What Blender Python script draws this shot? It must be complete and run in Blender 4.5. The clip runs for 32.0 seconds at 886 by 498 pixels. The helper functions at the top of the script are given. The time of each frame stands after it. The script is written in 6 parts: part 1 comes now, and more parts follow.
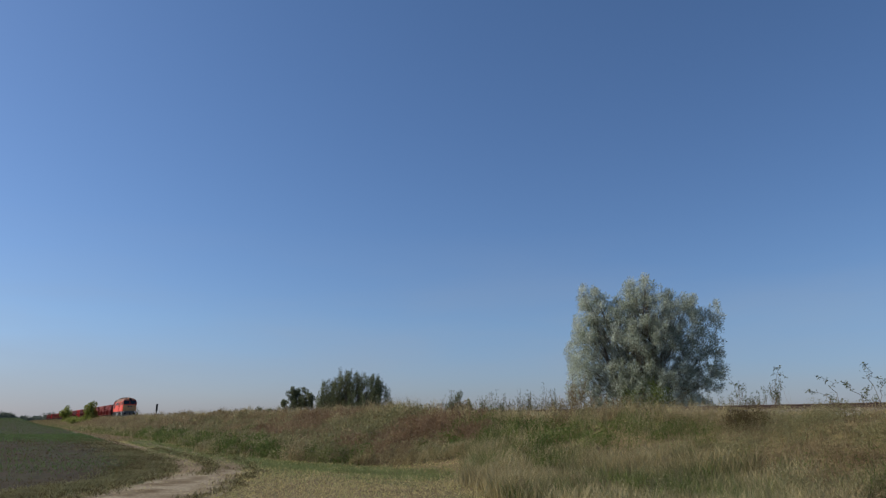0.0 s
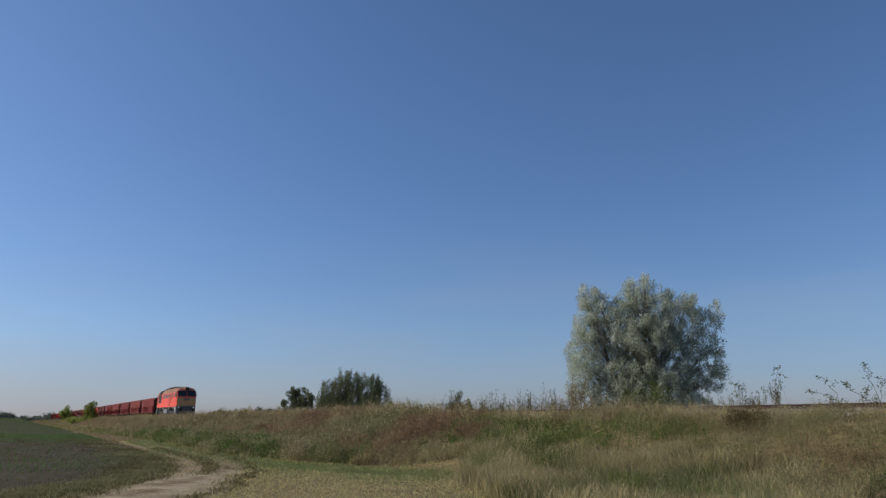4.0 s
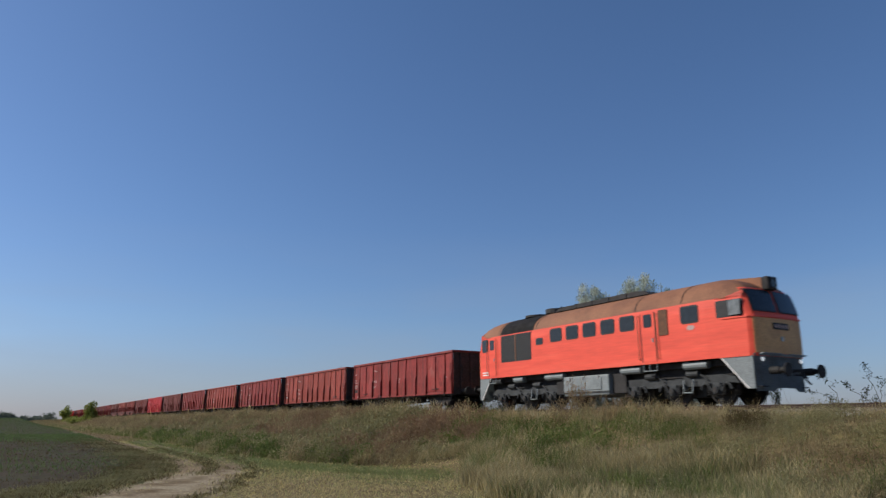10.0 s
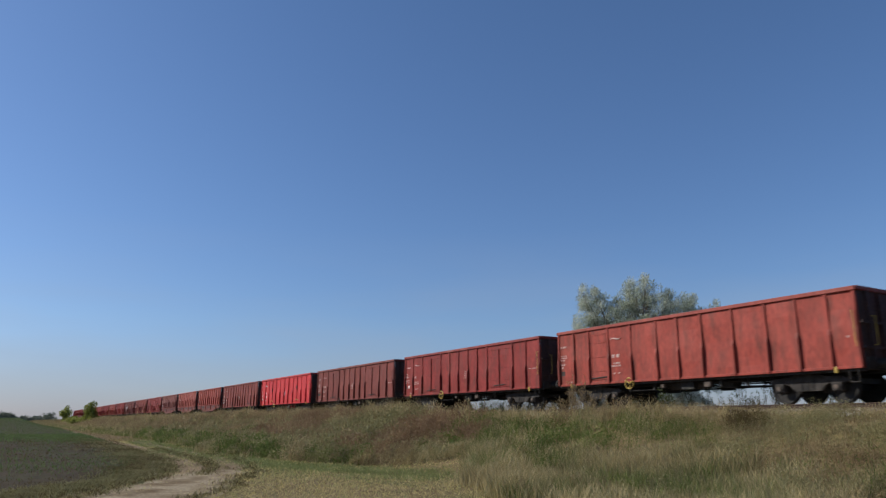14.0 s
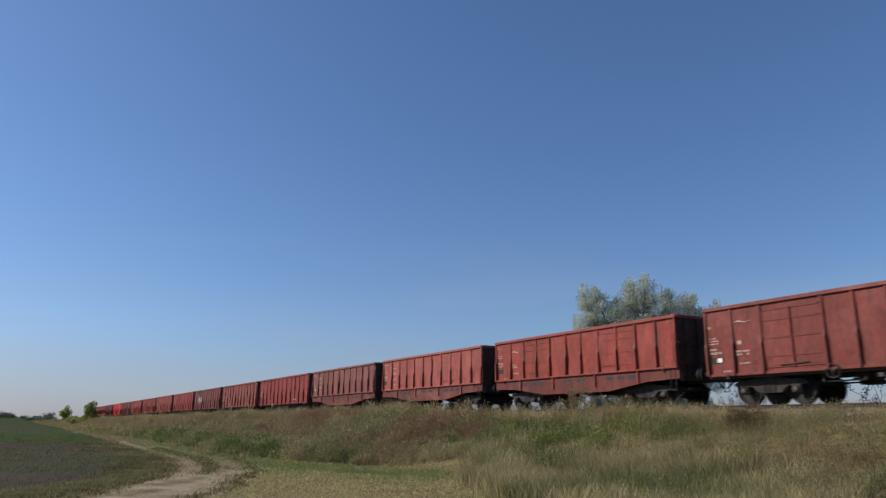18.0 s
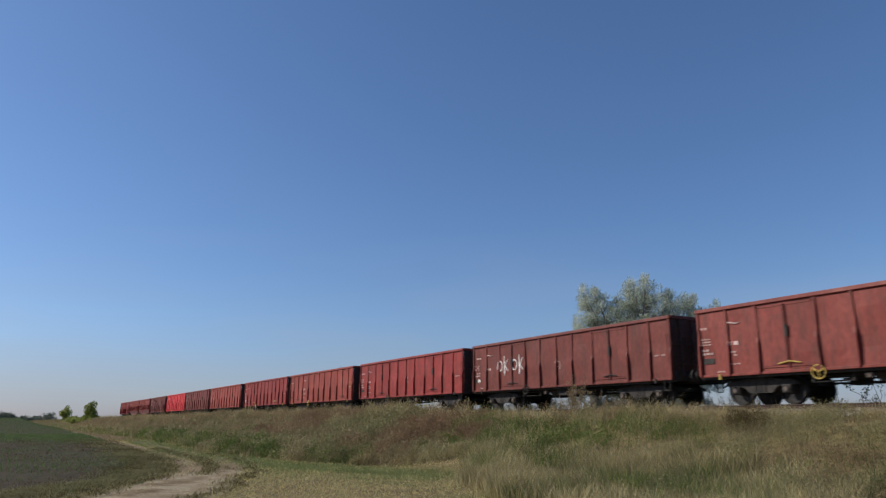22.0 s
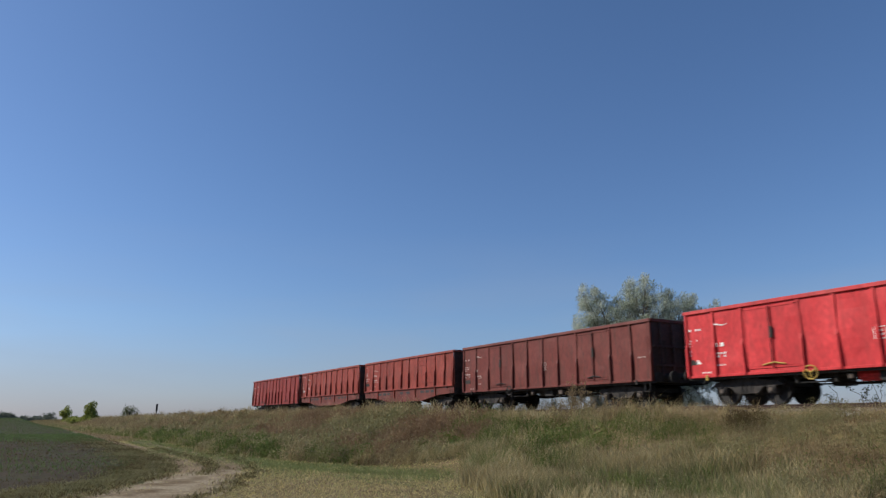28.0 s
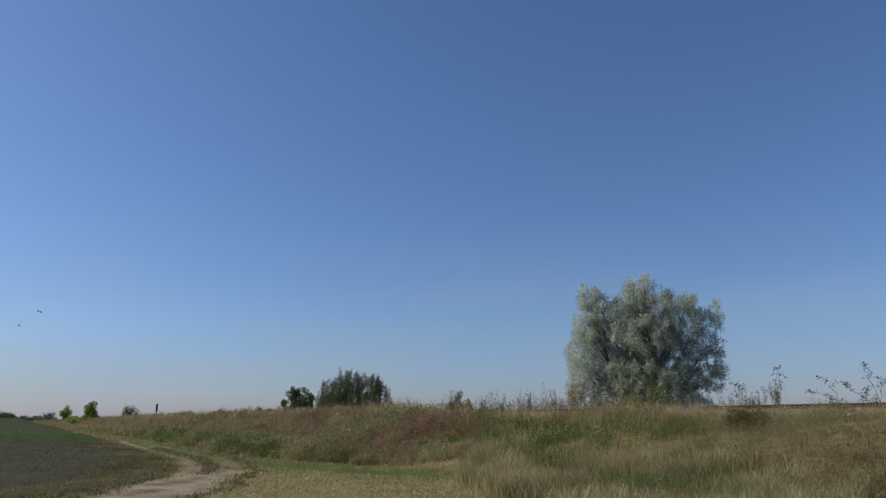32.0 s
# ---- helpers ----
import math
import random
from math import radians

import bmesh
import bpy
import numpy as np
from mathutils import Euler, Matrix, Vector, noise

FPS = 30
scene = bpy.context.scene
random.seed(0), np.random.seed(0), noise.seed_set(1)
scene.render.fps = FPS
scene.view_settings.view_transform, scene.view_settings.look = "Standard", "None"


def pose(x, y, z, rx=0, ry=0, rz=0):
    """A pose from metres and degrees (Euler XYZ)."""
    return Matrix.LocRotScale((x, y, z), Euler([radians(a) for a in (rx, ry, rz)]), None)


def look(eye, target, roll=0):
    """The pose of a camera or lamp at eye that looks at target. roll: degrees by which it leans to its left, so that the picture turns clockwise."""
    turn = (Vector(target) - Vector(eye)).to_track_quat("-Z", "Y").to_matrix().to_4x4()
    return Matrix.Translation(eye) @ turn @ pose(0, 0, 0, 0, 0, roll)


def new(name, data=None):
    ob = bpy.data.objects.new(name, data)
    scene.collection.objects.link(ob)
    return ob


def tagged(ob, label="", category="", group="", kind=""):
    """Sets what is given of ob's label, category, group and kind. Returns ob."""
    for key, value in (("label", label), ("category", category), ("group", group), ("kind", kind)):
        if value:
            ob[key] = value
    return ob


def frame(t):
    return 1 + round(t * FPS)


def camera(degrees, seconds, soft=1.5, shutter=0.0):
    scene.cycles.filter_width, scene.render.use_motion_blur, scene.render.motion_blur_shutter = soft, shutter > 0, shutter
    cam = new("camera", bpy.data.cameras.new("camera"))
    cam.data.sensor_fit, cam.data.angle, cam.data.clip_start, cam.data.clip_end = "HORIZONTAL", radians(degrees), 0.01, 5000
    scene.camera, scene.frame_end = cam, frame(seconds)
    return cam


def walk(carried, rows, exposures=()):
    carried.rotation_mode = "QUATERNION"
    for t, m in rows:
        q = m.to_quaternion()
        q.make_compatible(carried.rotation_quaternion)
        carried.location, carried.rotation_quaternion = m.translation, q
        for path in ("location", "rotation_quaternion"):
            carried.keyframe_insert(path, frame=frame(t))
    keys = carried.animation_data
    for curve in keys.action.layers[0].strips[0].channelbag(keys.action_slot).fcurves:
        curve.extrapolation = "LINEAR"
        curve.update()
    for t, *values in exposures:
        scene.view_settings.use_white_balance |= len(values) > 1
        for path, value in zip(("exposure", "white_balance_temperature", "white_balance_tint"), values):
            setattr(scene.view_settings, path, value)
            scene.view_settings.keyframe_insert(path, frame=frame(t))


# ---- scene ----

# The camera stands on a tripod beside a railway embankment; z = 0 is the lane beside it.
EYE_Z = 1.55
TRACK_Y = 21.34
RAIL_Z = EYE_Z + 0.508
SPEED = 16.045

cam = camera(64.34, 32.0, soft=1.3, shutter=0.2)
HEADING, TILT = radians(-59.06), radians(13.744)
aim = (math.sin(HEADING) * math.cos(TILT), math.cos(HEADING) * math.cos(TILT), EYE_Z + math.sin(TILT))
STAND = look((0, 0, EYE_Z), aim)
walk(cam, [(0, STAND), (32, STAND)], exposures=[(0, 0.0, 5800, 8), (11, 0.0, 5800, 8), (12, 0.1, 5800, 8), (29.5, 0.1, 5800, 8), (31, 0.05, 5800, 8), (32, 0.0, 5800, 8)])

# ---- sky and sun ----
SUN_AZIMUTH = radians(217)   # clockwise from +y, where the sun stands
SUN_HEIGHT = radians(33)
sky_world = bpy.data.worlds.new("clear_sky")
scene.world = sky_world
sky_world.use_nodes = True
wn = sky_world.node_tree
wn.nodes.clear()
w_out = wn.nodes.new("ShaderNodeOutputWorld")
w_bg = wn.nodes.new("ShaderNodeBackground")
w_sky = wn.nodes.new("ShaderNodeTexSky")
w_sky.sky_type = "NISHITA"
w_sky.sun_disc = False
w_sky.sun_elevation, w_sky.sun_rotation = SUN_HEIGHT, SUN_AZIMUTH
w_sky.altitude, w_sky.air_density, w_sky.dust_density, w_sky.ozone_density = 100, 1.0, 0.7, 4.5
w_bg.inputs["Strength"].default_value = 0.102
# a thin autumn haze dulls the sky all round, toward the horizon
w_tc = wn.nodes.new("ShaderNodeTexCoord")
w_sep = wn.nodes.new("ShaderNodeSeparateXYZ")
w_ramp = wn.nodes.new("ShaderNodeValToRGB")
for el_, (p_, c_) in zip((w_ramp.color_ramp.elements[0], w_ramp.color_ramp.elements[1], w_ramp.color_ramp.elements.new(0.13)), ((0.0, (0.80, 0.73, 0.86)), (0.33, (0.93, 1.0, 1.07)), (0.13, (0.91, 0.88, 0.93)))):
    el_.position, el_.color = p_, (*c_, 1)
w_mul = wn.nodes.new("ShaderNodeMix")
w_mul.data_type, w_mul.blend_type = "RGBA", "MULTIPLY"
w_mul.inputs["Factor"].default_value = 1
wn.links.new(w_tc.outputs["Generated"], w_sep.inputs[0])
wn.links.new(w_sep.outputs["Z"], w_ramp.inputs["Fac"])
wn.links.new(w_sky.outputs[0], w_mul.inputs["A"])
wn.links.new(w_ramp.outputs["Color"], w_mul.inputs["B"])
w_map = wn.nodes.new("ShaderNodeMapping")
w_map.inputs["Scale"].default_value = (1.6, 1.6, 9.0)
w_cirrus = wn.nodes.new("ShaderNodeTexNoise")
w_cirrus.inputs["Scale"].default_value, w_cirrus.inputs["Detail"].default_value = 1.7, 4
w_veil = wn.nodes.new("ShaderNodeMapRange")
w_veil.inputs["From Min"].default_value, w_veil.inputs["From Max"].default_value = 0.38, 0.68
w_veil.inputs["To Min"].default_value, w_veil.inputs["To Max"].default_value = 0.05, 0.42
w_low = wn.nodes.new("ShaderNodeMapRange")
w_low.inputs["From Min"].default_value, w_low.inputs["From Max"].default_value = 0.0, 0.26
w_low.inputs["To Min"].default_value, w_low.inputs["To Max"].default_value = 1.0, 0.0
w_both = wn.nodes.new("ShaderNodeMath")
w_both.operation = "MULTIPLY"
w_haze = wn.nodes.new("ShaderNodeMix")
w_haze.data_type = "RGBA"
w_haze.inputs["B"].default_value = (3.4, 3.5, 3.75, 1)
wn.links.new(w_tc.outputs["Generated"], w_map.inputs["Vector"])
wn.links.new(w_map.outputs[0], w_cirrus.inputs["Vector"])
wn.links.new(w_cirrus.outputs["Fac"], w_veil.inputs["Value"])
wn.links.new(w_sep.outputs["Z"], w_low.inputs["Value"])
wn.links.new(w_veil.outputs[0], w_both.inputs[0])
wn.links.new(w_low.outputs[0], w_both.inputs[1])
wn.links.new(w_both.outputs[0], w_haze.inputs["Factor"])
wn.links.new(w_mul.outputs["Result"], w_haze.inputs["A"])
wn.links.new(w_haze.outputs["Result"], w_bg.inputs[0])
wn.links.new(w_bg.outputs[0], w_out.inputs[0])

sun_data = bpy.data.lights.new("sun", "SUN")
sun_data.energy, sun_data.angle, sun_data.color = 4.6, radians(0.55), (1.0, 0.87, 0.70)
sun = new("sun", sun_data)
sun_dir = Vector((math.sin(SUN_AZIMUTH) * math.cos(SUN_HEIGHT), math.cos(SUN_AZIMUTH) * math.cos(SUN_HEIGHT), math.sin(SUN_HEIGHT)))
sun.matrix_world = look(sun_dir * 60, (0, 0, 0))


# ---- materials ----
def material(name, stops, scale=3.0, rough=0.8, metal=0.0, bump=0.0, fine=None, streak=(1, 1, 1), island=0.0, per_object=0.0, detail=6.0):
    """Noise-driven surface. stops: (position, colour) of the coarse noise; fine: scale and share of the fine grain."""
    m = bpy.data.materials.new(name)
    m.use_nodes = True
    t = m.node_tree
    b = t.nodes["Principled BSDF"]
    b.inputs["Roughness"].default_value, b.inputs["Metallic"].default_value = rough, metal
    if rough > 0.85:
        b.inputs["Specular IOR Level"].default_value = 0.1
    tc = t.nodes.new("ShaderNodeTexCoord")
    mp = t.nodes.new("ShaderNodeMapping")
    mp.inputs["Scale"].default_value = streak
    t.links.new(tc.outputs["Object"], mp.inputs["Vector"])
    src = mp.outputs["Vector"]
    n = t.nodes.new("ShaderNodeTexNoise")
    n.inputs["Scale"].default_value, n.inputs["Detail"].default_value = scale, detail
    t.links.new(src, n.inputs["Vector"])
    value = n.outputs["Fac"]
    if island:
        g = t.nodes.new("ShaderNodeNewGeometry")
        mix = t.nodes.new("ShaderNodeMath")
        mix.operation = "MULTIPLY_ADD"
        mix.inputs[1].default_value, mix.inputs[2].default_value = island, -island / 2
        add = t.nodes.new("ShaderNodeMath")
        add.operation = "ADD"
        t.links.new(g.outputs["Random Per Island"], mix.inputs[0])
        t.links.new(mix.outputs[0], add.inputs[0])
        t.links.new(value, add.inputs[1])
        value = add.outputs[0]
    if per_object:
        oi = t.nodes.new("ShaderNodeObjectInfo")
        mix = t.nodes.new("ShaderNodeMath")
        mix.operation = "MULTIPLY_ADD"
        mix.inputs[1].default_value, mix.inputs[2].default_value = per_object, -per_object / 2
        add = t.nodes.new("ShaderNodeMath")
        add.operation = "ADD"
        t.links.new(oi.outputs["Random"], mix.inputs[0])
        t.links.new(mix.outputs[0], add.inputs[0])
        t.links.new(value, add.inputs[1])
        value = add.outputs[0]
    ramp = t.nodes.new("ShaderNodeValToRGB")
    el = ramp.color_ramp.elements
    while len(el) < len(stops):
        el.new(0.5)
    for e, (p, c) in zip(el, stops):
        e.position, e.color = p, (*c, 1)
    t.links.new(value, ramp.inputs["Fac"])
    col = ramp.outputs["Color"]
    if fine:
        f = t.nodes.new("ShaderNodeTexNoise")
        f.inputs["Scale"].default_value, f.inputs["Detail"].default_value = fine[0], 8
        t.links.new(src, f.inputs["Vector"])
        r2 = t.nodes.new("ShaderNodeMapRange")
        r2.inputs["From Min"].default_value, r2.inputs["From Max"].default_value = 0.3, 0.7
        r2.inputs["To Min"].default_value, r2.inputs["To Max"].default_value = 1 - fine[1], 1 + fine[1]
        t.links.new(f.outputs["Fac"], r2.inputs["Value"])
        mul = t.nodes.new("ShaderNodeMix")
        mul.data_type, mul.blend_type = "RGBA", "MULTIPLY"
        mul.inputs["Factor"].default_value = 1
        t.links.new(col, mul.inputs["A"])
        t.links.new(r2.outputs["Result"], mul.inputs["B"])
        col = mul.outputs["Result"]
    t.links.new(col, b.inputs["Base Color"])
    if bump:
        bp = t.nodes.new("ShaderNodeBump")
        bp.inputs["Strength"].default_value, bp.inputs["Distance"].default_value = bump, 0.02
        t.links.new((f if fine else n).outputs["Fac"], bp.inputs["Height"])
        t.links.new(bp.outputs["Normal"], b.inputs["Normal"])
    return m


def plain(name, colour, rough=0.6, metal=0.0, vary=0.25, scale=6.0, bump=0.1):
    c = np.array(colour)
    return material(name, [(0.35, tuple(c * (1 - vary))), (0.65, tuple(np.minimum(c * (1 + vary), 1)))], scale, rough, metal, bump, fine=(scale * 9, vary * 0.5))


def blades_material(name, stops, scale=0.9, through_light=0.36, island=0.28):
    m = material(name, stops, scale, rough=0.75, island=island, detail=4)
    b = m.node_tree.nodes["Principled BSDF"]
    b.inputs["Specular IOR Level"].default_value = 0.15
    t = m.node_tree
    glow = t.nodes.new("ShaderNodeBsdfTranslucent")
    mix = t.nodes.new("ShaderNodeMixShader")
    mix.inputs[0].default_value = through_light
    t.links.new(b.inputs["Base Color"].links[0].from_socket, glow.inputs["Color"])
    t.links.new(b.outputs[0], mix.inputs[1])
    t.links.new(glow.outputs[0], mix.inputs[2])
    t.links.new(mix.outputs[0], t.nodes["Material Output"].inputs["Surface"])
    return m


def paint(name, base, dirt=(0.06, 0.03, 0.022), fade=(0.3, 0.14, 0.11), wear=0.5, grain=0.3):
    """Sprayed wagon paint with vertical dirt runs, faded patches and rust."""
    m = material(name, [(0.30, tuple(np.array(base) * 0.84)), (0.5, base), (0.72, tuple(np.array(base) * 0.85 + np.array(fade) * 0.2))], 0.9, 0.6, 0, 0.16, fine=(11, grain * 0.75), streak=(1.3, 1.3, 0.45))
    t = m.node_tree
    b = t.nodes["Principled BSDF"]
    b.inputs["Specular IOR Level"].default_value = 0.2
    old = b.inputs["Base Color"].links[0].from_socket
    tc = t.nodes.new("ShaderNodeTexCoord")
    oi = t.nodes.new("ShaderNodeObjectInfo")
    add = t.nodes.new("ShaderNodeVectorMath")
    add.operation = "ADD"
    mp = t.nodes.new("ShaderNodeMapping")
    mp.inputs["Scale"].default_value = (3.2, 3.2, 0.5)
    t.links.new(tc.outputs["Object"], add.inputs[0])
    t.links.new(oi.outputs["Random"], add.inputs[1])
    t.links.new(add.outputs[0], mp.inputs["Vector"])
    n = t.nodes.new("ShaderNodeTexNoise")
    n.inputs["Scale"].default_value, n.inputs["Detail"].default_value, n.inputs["Roughness"].default_value = 1.6, 9, 0.65
    t.links.new(mp.outputs[0], n.inputs["Vector"])
    r = t.nodes.new("ShaderNodeMapRange")
    r.inputs["From Min"].default_value, r.inputs["From Max"].default_value = 0.46, 0.7
    r.inputs["To Max"].default_value = wear
    t.links.new(n.outputs["Fac"], r.inputs["Value"])
    mx = t.nodes.new("ShaderNodeMix")
    mx.data_type = "RGBA"
    t.links.new(r.outputs[0], mx.inputs["Factor"])
    t.links.new(old, mx.inputs["A"])
    mx.inputs["B"].default_value = (*dirt, 1)
    n2 = t.nodes.new("ShaderNodeTexNoise")
    n2.inputs["Scale"].default_value, n2.inputs["Detail"].default_value = 0.7, 5
    mp2 = t.nodes.new("ShaderNodeMapping")
    mp2.inputs["Location"].default_value = (7.3, 1.1, 3.7)
    mp2.inputs["Scale"].default_value = (1, 1, 1.6)
    t.links.new(add.outputs[0], mp2.inputs["Vector"])
    t.links.new(mp2.outputs[0], n2.inputs["Vector"])
    r2 = t.nodes.new("ShaderNodeMapRange")
    r2.inputs["From Min"].default_value, r2.inputs["From Max"].default_value = 0.55, 0.68
    r2.inputs["To Max"].default_value = 0.3
    t.links.new(n2.outputs["Fac"], r2.inputs["Value"])
    mx2 = t.nodes.new("ShaderNodeMix")
    mx2.data_type = "RGBA"
    t.links.new(r2.outputs[0], mx2.inputs["Factor"])
    t.links.new(mx.outputs["Result"], mx2.inputs["A"])
    mx2.inputs["B"].default_value = (*fade, 1)
    t.links.new(mx2.outputs["Result"], b.inputs["Base Color"])
    return m


STRAW = [(0.2, (0.17, 0.13, 0.065)), (0.45, (0.34, 0.285, 0.14)), (0.7, (0.52, 0.44, 0.24)), (0.9, (0.21, 0.19, 0.08))]
M_STRAW = blades_material("straw_grass", STRAW)
M_LAWN = blades_material("mown_grass", [(0.2, (0.43, 0.36, 0.15)), (0.45, (0.60, 0.50, 0.235)), (0.65, (0.42, 0.40, 0.145)), (0.9, (0.70, 0.59, 0.31))], 0.45)
M_HERB = blades_material("green_herb", [(0.2, (0.062, 0.084, 0.022)), (0.5, (0.125, 0.16, 0.042)), (0.75, (0.21, 0.235, 0.072)), (0.95, (0.30, 0.27, 0.11))])
M_BROWN = blades_material("brown_weed", [(0.2, (0.145, 0.105, 0.052)), (0.5, (0.27, 0.205, 0.108)), (0.75, (0.40, 0.325, 0.185)), (0.95, (0.23, 0.21, 0.085))])
M_TROD = blades_material("trodden_grass", [(0.2, (0.066, 0.048, 0.02)), (0.5, (0.10, 0.077, 0.031)), (0.75, (0.125, 0.098, 0.042)), (0.95, (0.09, 0.092, 0.03))])
M_SPROUT = blades_material("crop_sprout", [(0.2, (0.085, 0.125, 0.042)), (0.6, (0.135, 0.185, 0.065)), (0.9, (0.18, 0.235, 0.09))])
M_LUSH = blades_material("fresh_grass", [(0.2, (0.15, 0.18, 0.062)), (0.55, (0.21, 0.245, 0.09)), (0.9, (0.29, 0.30, 0.13))])
M_WILLOW = blades_material("willow_leaf", [(0.2, (0.20, 0.225, 0.145)), (0.45, (0.40, 0.43, 0.32)), (0.8, (0.66, 0.69, 0.60))], 0.5, 0.5, 0.45)
M_OLIVE = blades_material("olive_herb", [(0.2, (0.13, 0.125, 0.055)), (0.5, (0.24, 0.225, 0.105)), (0.75, (0.33, 0.295, 0.15)), (0.95, (0.41, 0.35, 0.20))])
M_RUST = blades_material("rusty_weed", [(0.2, (0.13, 0.08, 0.046)), (0.5, (0.235, 0.155, 0.088)), (0.75, (0.33, 0.235, 0.14)), (0.95, (0.18, 0.155, 0.07))])
M_DARKLEAF = blades_material("dark_leaf", [(0.2, (0.06, 0.07, 0.035)), (0.5, (0.125, 0.14, 0.07)), (0.8, (0.25, 0.25, 0.14))], 0.5)
M_YELLOWLEAF = blades_material("yellow_leaf", [(0.2, (0.13, 0.15, 0.03)), (0.5, (0.25, 0.28, 0.06)), (0.8, (0.36, 0.36, 0.10))], 0.5)
M_FARLEAF = blades_material("far_leaf", [(0.2, (0.12, 0.14, 0.10)), (0.8, (0.20, 0.22, 0.17))], 0.1)
M_BARK = material("bark", [(0.3, (0.07, 0.055, 0.04)), (0.7, (0.2, 0.17, 0.13))], 8, 0.9, 0, 0.5, fine=(40, 0.3), streak=(1, 1, 0.2))
M_STALK = plain("dry_stalk", (0.14, 0.10, 0.06), 0.85)
M_SOIL = material("field_soil", [(0.3, (0.036, 0.026, 0.014)), (0.5, (0.05, 0.037, 0.02)), (0.6, (0.046, 0.042, 0.019)), (0.75, (0.045, 0.052, 0.019))], 0.16, 0.95, 0, 0.8, fine=(3.0, 0.35))
M_GROUND = material("meadow_ground", [(0.3, (0.10, 0.07, 0.034)), (0.48, (0.18, 0.135, 0.066)), (0.6, (0.145, 0.115, 0.05)), (0.75, (0.10, 0.096, 0.036))], 0.5, 0.95, 0, 0.6, fine=(5.0, 0.35))
M_PATH = material("lane_gravel", [(0.34, (0.13, 0.09, 0.046)), (0.46, (0.21, 0.16, 0.095)), (0.6, (0.29, 0.235, 0.15))], 0.9, 0.95, 0, 0.25, fine=(14.0, 0.3), detail=9)
M_RUT = material("lane_rut", [(0.3, (0.15, 0.105, 0.06)), (0.7, (0.23, 0.17, 0.105))], 0.8, 0.95, 0, 0.6, fine=(9.0, 0.3))
M_BALLAST = material("ballast", [(0.3, (0.12, 0.09, 0.065)), (0.6, (0.26, 0.21, 0.16))], 3, 0.95, 0, 0.9, fine=(18, 0.4))
M_STONE = material("ballast_stone", [(0.25, (0.10, 0.08, 0.065)), (0.75, (0.32, 0.28, 0.23))], 2, 0.9, 0, 0.3, island=0.55)
M_RAIL = material("rail_rust", [(0.3, (0.045, 0.028, 0.02)), (0.7, (0.09, 0.055, 0.038))], 6, 0.75, 0.4, 0.2, fine=(60, 0.3))
M_SLEEPER = material("sleeper", [(0.3, (0.16, 0.15, 0.13)), (0.7, (0.3, 0.28, 0.25))], 2, 0.9, 0, 0.4, fine=(30, 0.3), per_object=0.4)
M_IRON = plain("dirty_iron", (0.017, 0.015, 0.0135), 0.75, 0.2, 0.4, 5, 0.3)
M_IRON2 = plain("dusty_iron", (0.027, 0.022, 0.019), 0.8, 0.1, 0.45, 5, 0.3)
# wagon ends: the shade on them is put into this dark brown
M_SHADED_END = material("shaded_end", [(0.3, (0.03, 0.02, 0.017)), (0.6, (0.065, 0.032, 0.026)), (0.8, (0.11, 0.035, 0.028))], 1.3, 0.8, 0, 0.3, fine=(14, 0.35))
M_STEEL = plain("worn_steel", (0.32, 0.30, 0.28), 0.4, 0.9, 0.2)
M_YELLOW = plain("yellow_paint", (0.42, 0.29, 0.05), 0.5, 0, 0.2)
M_WHITE = plain("white_marking", (0.70, 0.66, 0.62), 0.7, 0, 0.15)
M_BLACK = plain("black_rubber", (0.015, 0.015, 0.016), 0.7, 0, 0.3)
M_INSIDE = plain("rusty_inside", (0.09, 0.045, 0.03), 0.85, 0, 0.4, 3, 0.3)


# ---- mesh helpers ----
def part(name, bm, mat, parent=None, label="", smooth=False):
    me = bpy.data.meshes.new(name)
    bm.to_mesh(me)
    bm.free()
    me.materials.append(mat)
    if smooth:
        me.polygons.foreach_set("use_smooth", [True] * len(me.polygons))
    ob = new(name, me)
    if parent is not None:
        ob.parent = parent
    if label:
        ob["label"] = label
    return ob


def box(bm, x0, x1, y0, y1, z0, z1, bevel=0.0):
    vs = [bm.verts.new((x, y, z)) for x in (x0, x1) for y in (y0, y1) for z in (z0, z1)]
    fs = [bm.faces.new([vs[i] for i in f]) for f in ((0, 1, 3, 2), (4, 6, 7, 5), (0, 4, 5, 1), (2, 3, 7, 6), (0, 2, 6, 4), (1, 5, 7, 3))]
    if bevel:
        bmesh.ops.bevel(bm, geom=list({e for f in fs for e in f.edges}), offset=bevel, segments=2, affect="EDGES", profile=0.5)
    return bm


def boxes(*items, bevel=0.0):
    bm = bmesh.new()
    for it in items:
        box(bm, *it, bevel=bevel)
    return bm


def rod(bm, a, b, r, n=8, r2=None):
    """A tapered rod from a to b."""
    a, b = Vector(a), Vector(b)
    q = (b - a).to_track_quat("Z", "Y")
    r2 = r if r2 is None else r2
    ring = []
    for c, rr in ((a, r), (b, r2)):
        ring.append([bm.verts.new(c + q @ Vector((rr * math.cos(k * math.tau / n), rr * math.sin(k * math.tau / n), 0))) for k in range(n)])
    for k in range(n):
        bm.faces.new((ring[0][k], ring[0][(k + 1) % n], ring[1][(k + 1) % n], ring[1][k]))
    bm.faces.new(ring[0][::-1])
    bm.faces.new(ring[1])
    return bm


def rods(points, r, n=6):
    bm = bmesh.new()
    for a, b in zip(points[:-1], points[1:]):
        rod(bm, a, b, r, n)
    return bm


